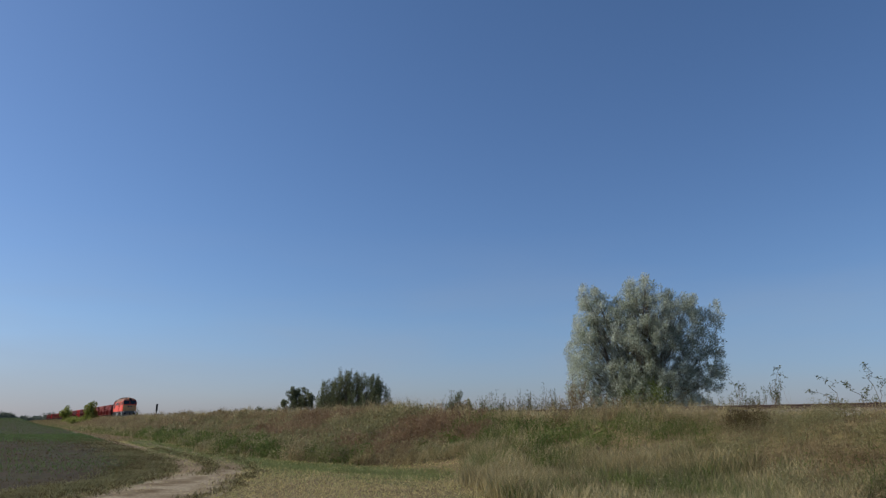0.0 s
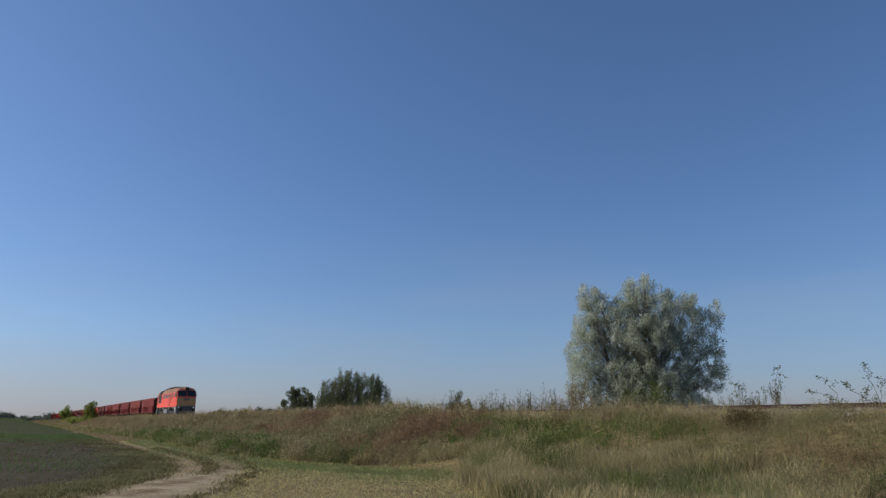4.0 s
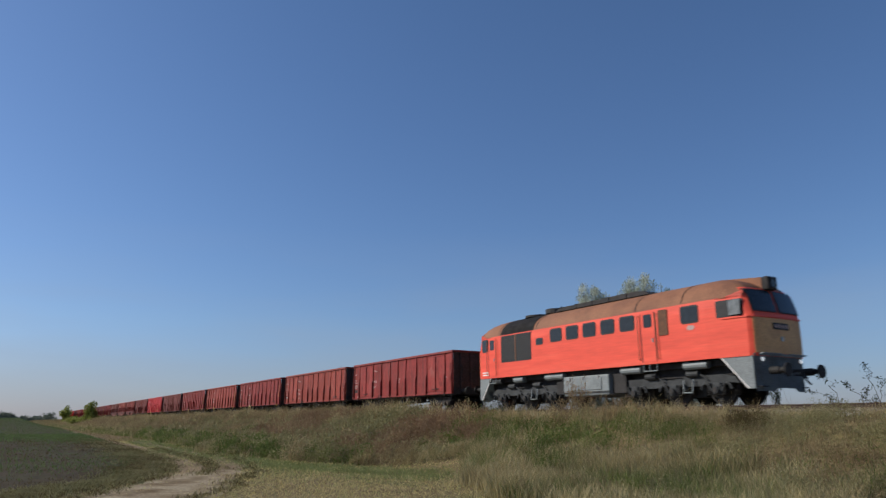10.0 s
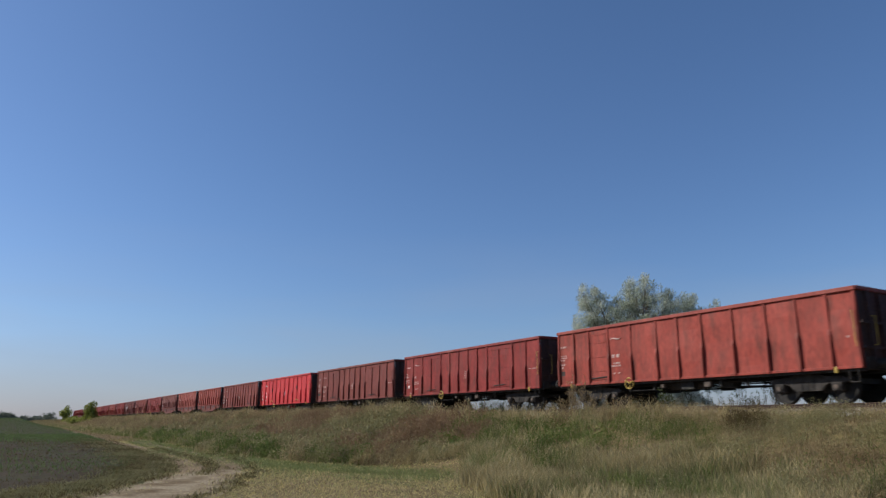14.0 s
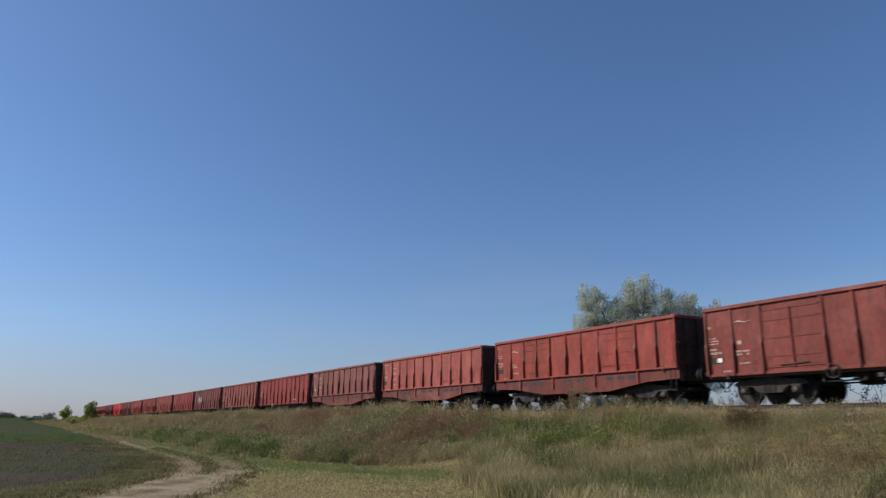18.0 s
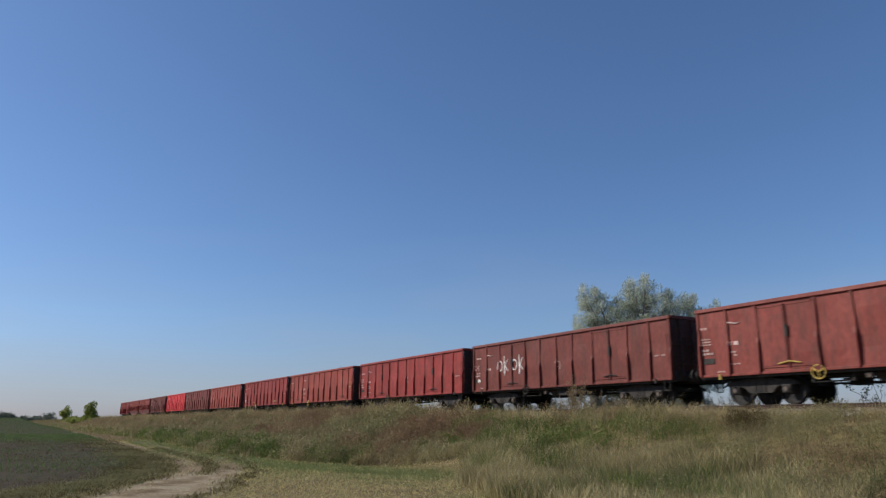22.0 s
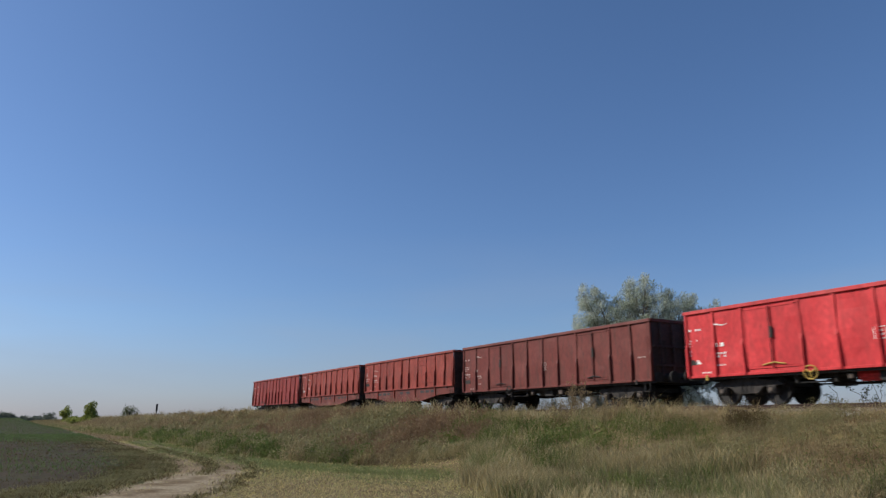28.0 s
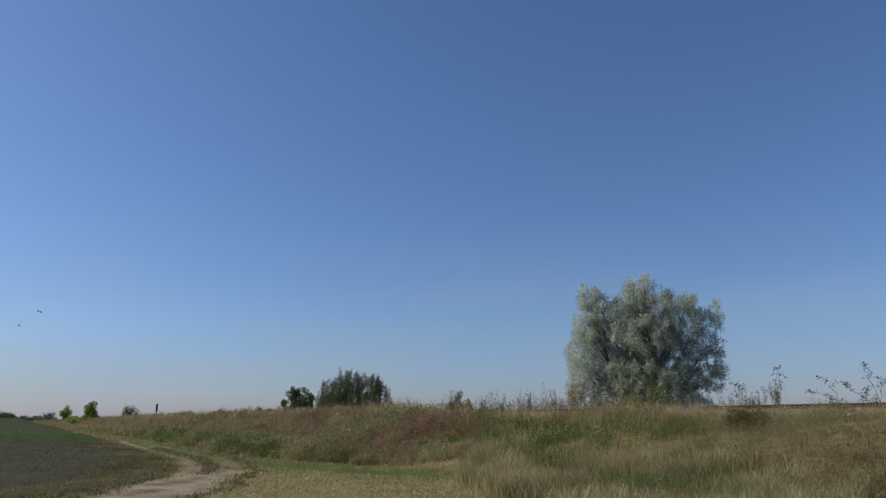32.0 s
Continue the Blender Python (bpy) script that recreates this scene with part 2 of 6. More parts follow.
def ring_wheel(cx, cy, cz, radius, thick, spokes=3):
    """A hand wheel in the xz plane."""
    bm = bmesh.new()
    n = 18
    for k in range(n):
        a, b = k * math.tau / n, (k + 1) * math.tau / n
        rod(bm, (cx + radius * math.cos(a), cy, cz + radius * math.sin(a)), (cx + radius * math.cos(b), cy, cz + radius * math.sin(b)), thick, 5)
    for k in range(spokes):
        a = k * math.tau / spokes + 0.5
        rod(bm, (cx, cy, cz), (cx + radius * math.cos(a), cy, cz + radius * math.sin(a)), thick, 5)
    return bm


def prism(pts, y0, y1):
    """A polygon in the xz plane, extruded from y0 to y1."""
    bm = bmesh.new()
    a = [bm.verts.new((x, y0, z)) for x, z in pts]
    b = [bm.verts.new((x, y1, z)) for x, z in pts]
    n = len(pts)
    bm.faces.new(a)
    bm.faces.new(b[::-1])
    for k in range(n):
        bm.faces.new((a[k], b[k], b[(k + 1) % n], a[(k + 1) % n]))
    bmesh.ops.recalc_face_normals(bm, faces=bm.faces[:])
    return bm


def raw_mesh(name, verts, faces_flat, counts, mat):
    """A large mesh from numpy arrays."""
    me = bpy.data.meshes.new(name)
    me.vertices.add(len(verts))
    me.vertices.foreach_set("co", verts.astype(np.float32).ravel())
    me.loops.add(len(faces_flat))
    me.loops.foreach_set("vertex_index", faces_flat.astype(np.int32))
    me.polygons.add(len(counts))
    starts = np.concatenate(([0], np.cumsum(counts)[:-1]))
    me.polygons.foreach_set("loop_start", starts.astype(np.int32))
    me.polygons.foreach_set("loop_total", counts.astype(np.int32))
    me.update(calc_edges=True)
    me.validate()
    me.materials.append(mat)
    return me


# ---- terrain ----
rng = np.random.default_rng(7)


def wave(x, y):
    return (np.sin(x * 0.71 + 1.3 * np.sin(y * 0.43)) * np.sin(y * 0.83 + 0.9 * np.sin(x * 0.37)) +
            0.5 * np.sin(x * 2.1 + y * 1.3) * np.sin(y * 1.9 - x * 0.6 + 2))


def smooth01(v):
    v = np.clip(v, 0, 1)
    return v * v * (3 - 2 * v)


FOOT, CREST = 10.6, 18.9


def height(x, y):
    """The ground: a level plain and the railway embankment across it."""
    x, y = np.asarray(x, float), np.asarray(y, float)
    near = smooth01((y - FOOT) / (CREST - FOOT))
    far = smooth01((33.0 - y) / 8.5)
    bank = np.where(y < TRACK_Y, near, far) * (RAIL_Z - 0.34)
    rough = np.clip(bank, 0, 1) * 0.09 + 0.006
    flat = smooth01((np.abs(y - TRACK_Y) - 1.9) / 1.0)
    swell = 3.0 * smooth01((-x - 90) / 320) * smooth01((12.0 - y) / 9.0)
    return bank + swell + wave(x, y) * rough * flat


def axis(parts_):
    return np.unique(np.concatenate([np.arange(a, b, s) for a, b, s in parts_]))


gx = axis([(-4000, -600, 200), (-600, -140, 10), (-140, 14, 0.5), (14, 80, 3), (80, 600, 40), (600, 4001, 200)])
gy = axis([(-4000, -200, 200), (-200, -8, 8), (-8, 36, 0.45), (36, 100, 4), (100, 600, 50), (600, 4001, 200)])
GX, GY = np.meshgrid(gx, gy, indexing="ij")
gv = np.stack([GX, GY, height(GX, GY)], -1).reshape(-1, 3)
ni, nj = len(gx), len(gy)
ii, jj = np.meshgrid(np.arange(ni - 1), np.arange(nj - 1), indexing="ij")
base_i = (ii * nj + jj).ravel()
gf = np.stack([base_i, base_i + nj, base_i + nj + 1, base_i + 1], -1)
ground = new("ground", raw_mesh("ground", gv, gf.ravel(), np.full(len(gf), 4), M_GROUND))
tagged(ground, "flat autumn meadow with a grassed railway embankment", "ground", kind="structure")
ground.data.polygons.foreach_set("use_smooth", [True] * len(ground.data.polygons))


def draped(name, centre, widths, lift, mat, step=0.35, across=10, ragged=0.25):
    """A strip laid along a centre line on the ground, with ragged edges."""
    pts = [np.array(c, float) for c in centre]
    line, wid = [], []
    for k in range(len(pts) - 1):
        p0, p1, p2, p3 = pts[max(k - 1, 0)], pts[k], pts[k + 1], pts[min(k + 2, len(pts) - 1)]
        n = max(2, int(np.linalg.norm(p2 - p1) / step))
        n = min(n, 60)
        for u in np.linspace(0, 1, n, endpoint=False):
            line.append(0.5 * ((2 * p1) + (-p0 + p2) * u + (2 * p0 - 5 * p1 + 4 * p2 - p3) * u * u + (-p0 + 3 * p1 - 3 * p2 + p3) * u ** 3))
            wid.append(widths[k] * (1 - u) + widths[k + 1] * u)
    line = np.array(line)
    tan = np.gradient(line, axis=0)
    tan /= np.linalg.norm(tan, axis=1)[:, None]
    nor = np.stack([-tan[:, 1], tan[:, 0]], -1)
    rows = []
    s = np.arange(len(line))
    for k in range(across + 1):
        u = k / across * 2 - 1
        jag = (1 + ragged * (0.5 + 0.5 * np.sin(s * 0.5 + 3 * u) * np.sin(s * 0.23 + u * 5))) if k in (0, across) else 1.0
        off = (np.array(wid) / 2 * u * jag)[:, None]
        p = line + nor * off
        edge = -0.02 if k in (0, across) else 0.0
        rows.append(np.stack([p[:, 0], p[:, 1], height(p[:, 0], p[:, 1]) + lift + edge], -1))
    v = np.stack(rows, 1).reshape(-1, 3)
    m = across + 1
    a, b = np.meshgrid(np.arange(len(line) - 1), np.arange(across), indexing="ij")
    q = (a * m + b).ravel()
    f = np.stack([q, q + 1, q + m + 1, q + m], -1)
    ob = new(name, raw_mesh(name, v, f.ravel(), np.full(len(f), 4), mat))
    ob.data.polygons.foreach_set("use_smooth", [True] * len(f))
    return ob


lane = draped("dirt_lane", [(2, -6), (-8, -1.4), (-16.2, 2.5), (-20.4, 4.4), (-24.0, 5.9), (-27.5, 6.7)], [2.4, 2.4, 2.4, 2.15, 1.6, 0.6], 0.02, M_PATH, ragged=0.3)
tagged(lane, "pale gravel and dirt farm lane with worn edges", "lane", kind="structure")
for k, off in enumerate((-0.75, 0.75)):
    rut = draped("lane_rut", [(-24, 5.9 + off * 0.6), (-31, 7.0 + off), (-38, 7.4 + off), (-48, 7.6 + off), (-66, 8.0 + off), (-95, 9.0 + off), (-150, 10 + off)], [1.0, 1.15, 1.1, 1.0, 0.9, 0.8, 0.8], 0.024 + 0.004 * k, M_RUT, across=4)
    tagged(rut, "brown wheel rut of the farm lane", "lane", kind="structure")


def field_edge(x):
    return np.interp(x, [-2000, -600, -200, -150, -95, -60, -44, -30, -22, -18, 0], [12, 12, 11, 9.4, 8.4, 7.4, 6.6, 5.2, 3.2, 0.2, -12])


def make_field():
    xs = axis([(-1500, -200, 60), (-200, -90, 4), (-90, 0, 0.8)])
    n = 26
    e = field_edge(xs) + 0.35 * wave(xs, xs * 0.3)
    u = np.concatenate([np.linspace(0, 1, n - 8) * 22, 22 + np.geomspace(4, 900, 8)])
    v = np.stack([np.repeat(xs[:, None], n, 1), e[:, None] - u[None, :], np.zeros((len(xs), n))], -1).reshape(-1, 3)
    lift = np.tile(np.where(u == 0, -0.06, 0.045), len(xs))
    v[:, 2] = height(v[:, 0], v[:, 1]) + lift + 0.02 * wave(v[:, 0] * 3, v[:, 1] * 3)
    a, b = np.meshgrid(np.arange(len(xs) - 1), np.arange(n - 1), indexing="ij")
    q = (a * n + b).ravel()
    f = np.stack([q, q + 1, q + n + 1, q + n], -1)
    ob = new("ploughed_field", raw_mesh("ploughed_field", v, f.ravel(), np.full(len(f), 4), M_SOIL))
    tagged(ob, "dark tilled field with rows of young green crop", "field", kind="structure")


make_field()


# ---- grass and herbs ----
def blades(name, x, y, h, w, mat, lean=0.35, label="", category="grass", z=None):
    """Bent blades, each two quads and a tip."""
    n = len(x)
    z = height(x, y) - 0.02 if z is None else z
    a = rng.uniform(0, math.tau, n)
    dx, dy = np.cos(a), np.sin(a)
    b = rng.uniform(0, math.tau, n)
    l = h * lean * rng.uniform(0.2, 1.3, n)
    lx, ly = np.cos(b) * l, np.sin(b) * l
    v = np.empty((n, 5, 3))
    for k, (u, side, ww) in enumerate(((0, -1, 1), (0, 1, 1), (0.55, 1, 0.75), (0.55, -1, 0.75), (1, 0, 0))):
        v[:, k, 0] = x + dx * w * side * ww + lx * u * u
        v[:, k, 1] = y + dy * w * side * ww + ly * u * u
        v[:, k, 2] = z + h * u
    o = (np.arange(n) * 5)[:, None]
    f = np.concatenate([o + np.array([[0, 1, 2, 3]]), o + np.array([[3, 2, 4]])], 1).ravel()
    ob = new(name, raw_mesh(name, v.reshape(-1, 3), f, np.tile([4, 3], n), mat))
    tagged(ob, label, category, kind="stuff")
    return ob


def scatter(n, x0, x1, y0, y1, power=1.0):
    """Points, denser toward the near end x1."""
    u = rng.uniform(0, 1, n) ** power
    return x1 - (x1 - x0) * u, rng.uniform(y0, y1, n)


def bank_pos(y):
    return (y - FOOT) / (CREST - FOOT)


def tall_edge(x):
    """Where the tall growth of the embankment begins."""
    return np.interp(x, [-300, -95, -75, -45, -36, -30, -23, -20, -16.5, -13, -9, 0], [10.6, 9.8, 10.6, 9.5, 8.6, 9.2, 10.8, 13.2, 10.6, 8.7, 8.4, 8.4])


def ground_leaves(name, x, y, top, size, mat, label):
    """Small broad leaves in all directions, for low leafy herbs."""
    n = len(x)
    c = np.stack([x, y, height(x, y) + top * rng.uniform(0, 1, n) ** 0.8], -1)
    a = rng.normal(0, 1, (n, 3)) + np.array([0, 0, 0.5])
    a /= np.linalg.norm(a, axis=1)[:, None]
    b = np.cross(a, rng.normal(0, 1, (n, 3)))
    b /= np.linalg.norm(b, axis=1)[:, None]
    L, W2 = (size * rng.uniform(0.6, 1.5, n))[:, None], (size * rng.uniform(0.2, 0.45, n))[:, None]
    v = np.stack([c, c + a * L * 0.5 + b * W2, c + a * L, c + a * L * 0.5 - b * W2], 1).reshape(-1, 3)
    ob = new(name, raw_mesh(name, v, np.arange(n * 4), np.full(n, 4), mat))
    tagged(ob, label, "herb", kind="stuff")


def make_grass():
    # tall growth on the bank: straw, brown weeds and green herbs in patches
    x, y = scatter(290000, -240, 2, 7.5, 20.0, 2.0)
    e = bank_pos(y)
    keep = y > tall_edge(x) + 0.5 * wave(x * 1.7, y) + rng.normal(0, 0.25, len(x))
    keep &= (x < -13.8) | (rng.uniform(0, 1, len(x)) < 0.6)
    x, y, e = x[keep], y[keep], e[keep]
    n = len(x)
    patch = wave(x * 0.8 + 4, y * 1.1)
    green = np.exp(-((e - 0.5) / 0.17) ** 2) * np.where((x > -40) & (x < -14), 1.25, 0.5) + np.exp(-((e + 0.05) / 0.14) ** 2) * np.where(x < -22, 1.3, 0.1) + 0.8 * (x > -14) * np.exp(-((e - 0.45) / 0.3) ** 2)
    brown = np.where(x < -34, 1.0, 0.45) * np.exp(-((e - 0.42) / 0.3) ** 2) * (1 - 0.7 * wave(x * 0.23 + 1, y * 0.5 + 3)) + np.where(x > -14, 0.5, 0.1)
    straw = 0.7 + 0.6 * (e > 0.78) + 0.75 * ((e < 0.34) & (x > -22) & (x < -12.5)) - 0.35 * (x > -12.8)
    g = green * (1 + 0.7 * patch) + rng.normal(0, 0.35, n)
    b = brown * (1 - 0.4 * patch) + rng.normal(0, 0.35, n)
    s = straw + rng.normal(0, 0.4, n)
    pick = np.argmax(np.stack([g, b, s]), 0)
    far = np.clip(-x / 40, 0.6, 3.2)
    tall = 0.27 + 0.10 * wave(x * 0.9, y * 1.3) + np.where(x < -33, 0.2, 0) + 0.12 * np.clip(wave(x * 0.35 + 2, y * 0.6), 0, 1)
    crown = 1 - np.where(x < -33, 0.1, 0.45) * smooth01((e - 0.8) / 0.2)
    q = pick == 0
    leafy = q & (rng.uniform(0, 1, n) < 0.85)
    # blades stand in tussocks
    cell = np.where(x > -45, 0.36, 0.8)
    ix, iy = np.floor(x / cell), np.floor(y / cell)
    jx, jy = (np.sin(ix * 127.1 + iy * 311.7) * 43758.5) % 1, (np.sin(ix * 269.5 + iy * 183.3) * 43758.5) % 1
    pull = np.where(leafy, 0.15, 0.55) * rng.uniform(0.3, 1.2, n)
    x = x + ((ix + jx) * cell - x) * pull
    y = y + ((iy + jy) * cell - y) * pull
    tall = tall * (0.65 + 0.8 * ((jx * 7.3 + jy * 3.1) % 1)) * np.where(x > -13.8, 0.6, 1.0)
    lx, ly = x[leafy], y[leafy]
    lx, ly = lx + rng.normal(0, 0.1, len(lx)), ly + rng.normal(0, 0.1, len(ly))
    ground_leaves("green_herbs", lx, ly, 1.25 * tall[leafy], 0.042 * np.sqrt(far[leafy]), M_HERB, "low leafy green herbs on the embankment slope")
    for mat, name, label, q, hh, ww, ln in ((M_HERB, "green_blades", "green grass among the herbs on the embankment", q & ~leafy, 1.1, 0.008, 0.7),
                                            (M_BROWN, "brown_weeds", "dead brown weeds on the embankment slope", pick == 1, 1.35, 0.009, 0.5),
                                            (M_STRAW, "dry_grass", "tall dry straw-coloured grass on the embankment", pick == 2, 1.2, 0.0075, 0.7)):
        h = np.maximum(tall[q] * hh * crown[q] * rng.uniform(0.4, 1.5, q.sum()), 0.08)
        blades(name, x[q], y[q], h, ww * far[q] ** 0.7, mat, ln, label)
    # the tall bent grass at the foot of the near slope
    x, y = scatter(60000, -23, -7, 8.4, 13.6, 1.2)
    keep = (y > tall_edge(x) + 0.3 * wave(x * 1.7, y)) & (wave(x * 1.1 + 5, y * 1.4) + rng.normal(0, 0.35, len(x)) > -0.35) & (x > -1.56 * y + rng.normal(0, 0.4, len(x)))
    x, y = x[keep], y[keep]
    tone = wave(x * 0.9 + 3, y * 1.2 + 1) + rng.normal(0, 0.4, len(x))
    for q, mat, name, label in ((tone > 0.1, M_STRAW, "tall_straw", "tall pale grass at the foot of the bank"), ((tone <= 0.1) & (tone > -0.45), M_OLIVE, "tall_olive_grass", "tall olive grass at the foot of the bank"), (tone <= -0.45, M_HERB, "tall_green_grass", "tall green grass at the foot of the bank")):
        blades(name, x[q], y[q], rng.uniform(0.2, 0.62, q.sum()), 0.0075, mat, 0.6, label)
    # bushy weeds and herbs standing in mounds over the slope
    cx, cy = scatter(4300, -135, -4, 8.3, 19.0, 1.7)
    small = len(cx)
    bx, by = scatter(1500, -75, -4, 9.0, 18.6, 1.15)
    cx, cy = np.concatenate([cx, bx]), np.concatenate([cy, by])
    big = np.arange(len(cx)) >= small
    ce = bank_pos(cy)
    keep = (cy > tall_edge(cx) + 0.35 + 0.3 * wave(cx * 1.3, cy)) & (rng.uniform(0, 1, len(cx)) < np.where(ce > 0.85, 0.45, 1.0))
    cx, cy, ce, big = cx[keep], cy[keep], ce[keep], big[keep]
    m = len(cx)

    def zone(x0, x1, e0, e1, fx=1.5, fe=0.08):
        return smooth01((cx - x0) / fx + 0.5) * smooth01((x1 - cx) / fx + 0.5) * smooth01((ce - e0) / fe + 0.5) * smooth01((e1 - ce) / fe + 0.5)

    p1, p2 = wave(cx * 1.5 + 2, cy * 1.8), wave(cx * 1.1 + 9, cy * 1.5 + 4)
    tones = np.stack([
        0.12 + 7.0 * zone(-25, -12.5, 0.38, 0.7) + 1.1 * zone(-140, -24, -0.5, 0.16) + 0.2 * zone(-140, -42, -0.5, 0.4, 4) + 0.5 * zone(-13.5, 0, 0.3, 0.75),
        0.5 + 2.4 * zone(-36, -29, 0.0, 1.0) + 1.2 * zone(-14, 0, -0.3, 0.8) + 0.5 * zone(-140, -40, 0.1, 0.6, 4),
        0.1 + 3.5 * zone(-46, -37, 0.2, 0.95) + 4.5 * zone(-29, -25.2, 0.12, 0.85) + 5.0 * zone(-24.3, -22.3, 0.38, 0.6, 0.6),
        0.45 + 0.7 * zone(-140, -44, 0.25, 1.0, 4) + 0.8 * zone(-12.5, 0, -0.5, 1.0),
        0.3 + 1.0 * (ce > 0.8) + 0.2 * zone(-12.5, 0, -0.5, 1.0) + 1.4 * zone(-22, -12.5, -0.3, 0.38) + 0.6 * zone(-60, -24, 0.5, 1.0) + 0.5 * zone(-140, -46, 0.0, 0.6, 4) * (p2 > 0)]) * np.exp(1.4 * np.stack([p1, p2, -p1, -p2, p1 * p2]))
    pick = np.argmax(np.log(tones) - np.log(-np.log(rng.uniform(1e-6, 1, tones.shape))) * 0.28, 0)
    deep = np.clip(-cx / 26, 0.75, 2.2)
    low = 1 - 0.6 * smooth01((ce - 0.78) / 0.15)
    R = rng.uniform(0.16, 0.42, m) * deep ** 0.7
    R = R * np.where(cx > -14, 1.25, 1.0)
    H = (rng.uniform(0.16, 0.42, m) * np.where(cx > -14, 1.3, 1.0) + 0.3 * rng.uniform(0.2, 1, m) * (cx < -23) + 0.2 * rng.uniform(0, 1, m) * (cx < -36)) * low * (0.75 + 0.4 * wave(cx * 2.2, cy * 2.6))
    # the larger bushes of weed stand well over the rest and shade it
    grown = np.where(cx < -24, 1.0, 0.62) * low
    R = np.where(big, rng.uniform(0.4, 0.85, m) * np.where(cx < -24, 1.15, 0.85), R)
    H = np.where(big, rng.uniform(0.45, 1.0, m) * grown, H)
    for k, (mat, name, label, length, slim) in enumerate(((M_HERB, "green_herb_mounds", "leafy green herbs in mounds on the embankment slope", 0.055, 0.27), (M_OLIVE, "olive_herb_mounds", "grey-olive bushy herbs on the embankment slope", 0.075, 0.2),
                                                           (M_RUST, "rusty_weed_mounds", "reddish-brown dead bushy weeds on the embankment", 0.09, 0.11), (M_BROWN, "brown_weed_mounds", "brown dead bushy weeds on the embankment", 0.09, 0.11), (M_STRAW, "straw_mounds", "pale dry straw tussocks on the embankment", 0.15, 0.05))):
        mine = np.flatnonzero(pick == k)
        q = np.repeat(mine, np.where(big[mine], 330, 95) * np.where(cx[mine] > -15, 2, 1))
        n = len(q)
        u, a = np.sqrt(rng.uniform(0, 1, n)), rng.uniform(0, math.tau, n)
        lump = 1 + 0.25 * np.sin(a * 3 + q) + 0.15 * np.sin(a * 5 + 2 * q)
        x, y = cx[q] + R[q] * u * np.cos(a) * lump, cy[q] + R[q] * u * np.sin(a) * lump
        z = height(x, y) + H[q] * (1 - u * u) ** 0.5 * rng.uniform(0.05, 1.1, n) ** 0.6
        c = np.stack([x, y, z], -1)
        ax = rng.normal(0, 0.6, (n, 3)) + np.stack([np.cos(a) * u * 0.6, np.sin(a) * u * 0.6, np.full(n, 0.75)], -1)
        ax /= np.linalg.norm(ax, axis=1)[:, None]
        sd = np.cross(ax, rng.normal(0, 1, (n, 3)))
        sd /= np.linalg.norm(sd, axis=1)[:, None]
        L = (length * np.where(cx[q] > -15, 0.62, 1.0) * np.clip(-cx[q] / 22, 0.6, 3.0) ** 0.8 * rng.uniform(0.5, 1.5, n))[:, None]
        v = np.stack([c, c + ax * L * 0.5 + sd * L * slim, c + ax * L, c + ax * L * 0.5 - sd * L * slim], 1).reshape(-1, 3)
        tagged(new(name, raw_mesh(name, v, np.arange(n * 4), np.full(n, 4), mat)), label, "weed", kind="stuff")
    # short mown grass in front
    x, y = scatter(300000, -70, -4, -5, 15, 1.6)
    lane_y = np.interp(x, [-60, -48, -31, -25, -20.5, -15.5, -8, 2], [7.8, 7.6, 7.0, 6.1, 4.4, 2.2, -1.4, -6])
    off = np.abs(y - lane_y) + 0.3 * wave(x * 2.1, y * 2.3) + rng.normal(0, 1, len(x)) * np.where(y < lane_y, 0.42, 0.25)
    keep = (y < tall_edge(x) + 0.6) & (y > field_edge(x) - 0.3 + 0.4 * wave(x, y) + rng.normal(0, 1, len(x)) * np.clip(-x / 40, 0.4, 1.2)) & np.where(x > -27, off > 1.0, np.abs(off - 0.75) > 0.28)
    x, y = x[keep], y[keep]
    strip = (np.abs(y - np.interp(x, [-60, -36, -30, -23, -17], [9, 7.9, 8.2, 9.3, 11.6])) < 1.0 + 0.4 * wave(x, y)) & (x < -18)
    verge = y < np.interp(x, [-60, -31, -25, -20.5, -15.5, -8], [7.0, 6.2, 5.2, 3.6, 1.4, -2])
    dice = rng.uniform(0, 1, len(x))
    soft = dice < np.where(strip, 0.9, np.where(verge, 0.42, 0.12))
    brown = ~soft & (dice < np.where(verge, 0.97, 0.2))
    far = np.clip(-x / 20, 0.7, 2.6)
    for q, mat, name, label in ((~soft & ~brown, M_LAWN, "mown_grass", "short yellowed grass beside the lane"), (soft, M_LUSH, "green_grass", "short green grass along the foot of the bank"), (brown, M_TROD, "trodden_grass", "trodden brown grass between lane and field")):
        blades(name, x[q], y[q], rng.uniform(0.03, 0.10, q.sum()) * np.where(strip[q], 1.5, 1), 0.0075 * far[q], mat, 2.0, label)
    x = rng.uniform(-44, -17, 22000)
    y = np.interp(x, [-60, -36, -30, -23, -17], [9, 7.9, 8.2, 9.3, 11.6]) + 0.5 * wave(x * 0.6, x * 0.4) + rng.normal(-0.2, 1.2, len(x))
    keep = y < tall_edge(x) + 0.7
    x, y = x[keep], y[keep]
    blades("lush_grass", x, y, rng.uniform(0.04, 0.11, len(x)), 0.010, M_LUSH, 1.1, "short fresh green grass along the foot of the bank")
    # olive grass of the verge, grown over the field's edge
    x = -14 - 66 * rng.uniform(0, 1, 90000) ** 1.3
    y = field_edge(x) + rng.normal(0.1, 0.75, len(x)) * np.clip(-x / 30, 0.8, 1.6)
    lane_y = np.interp(x, [-60, -48, -31, -25, -20.5, -15.5, -8, 2], [7.8, 7.6, 7.0, 6.1, 4.4, 2.2, -1.4, -6])
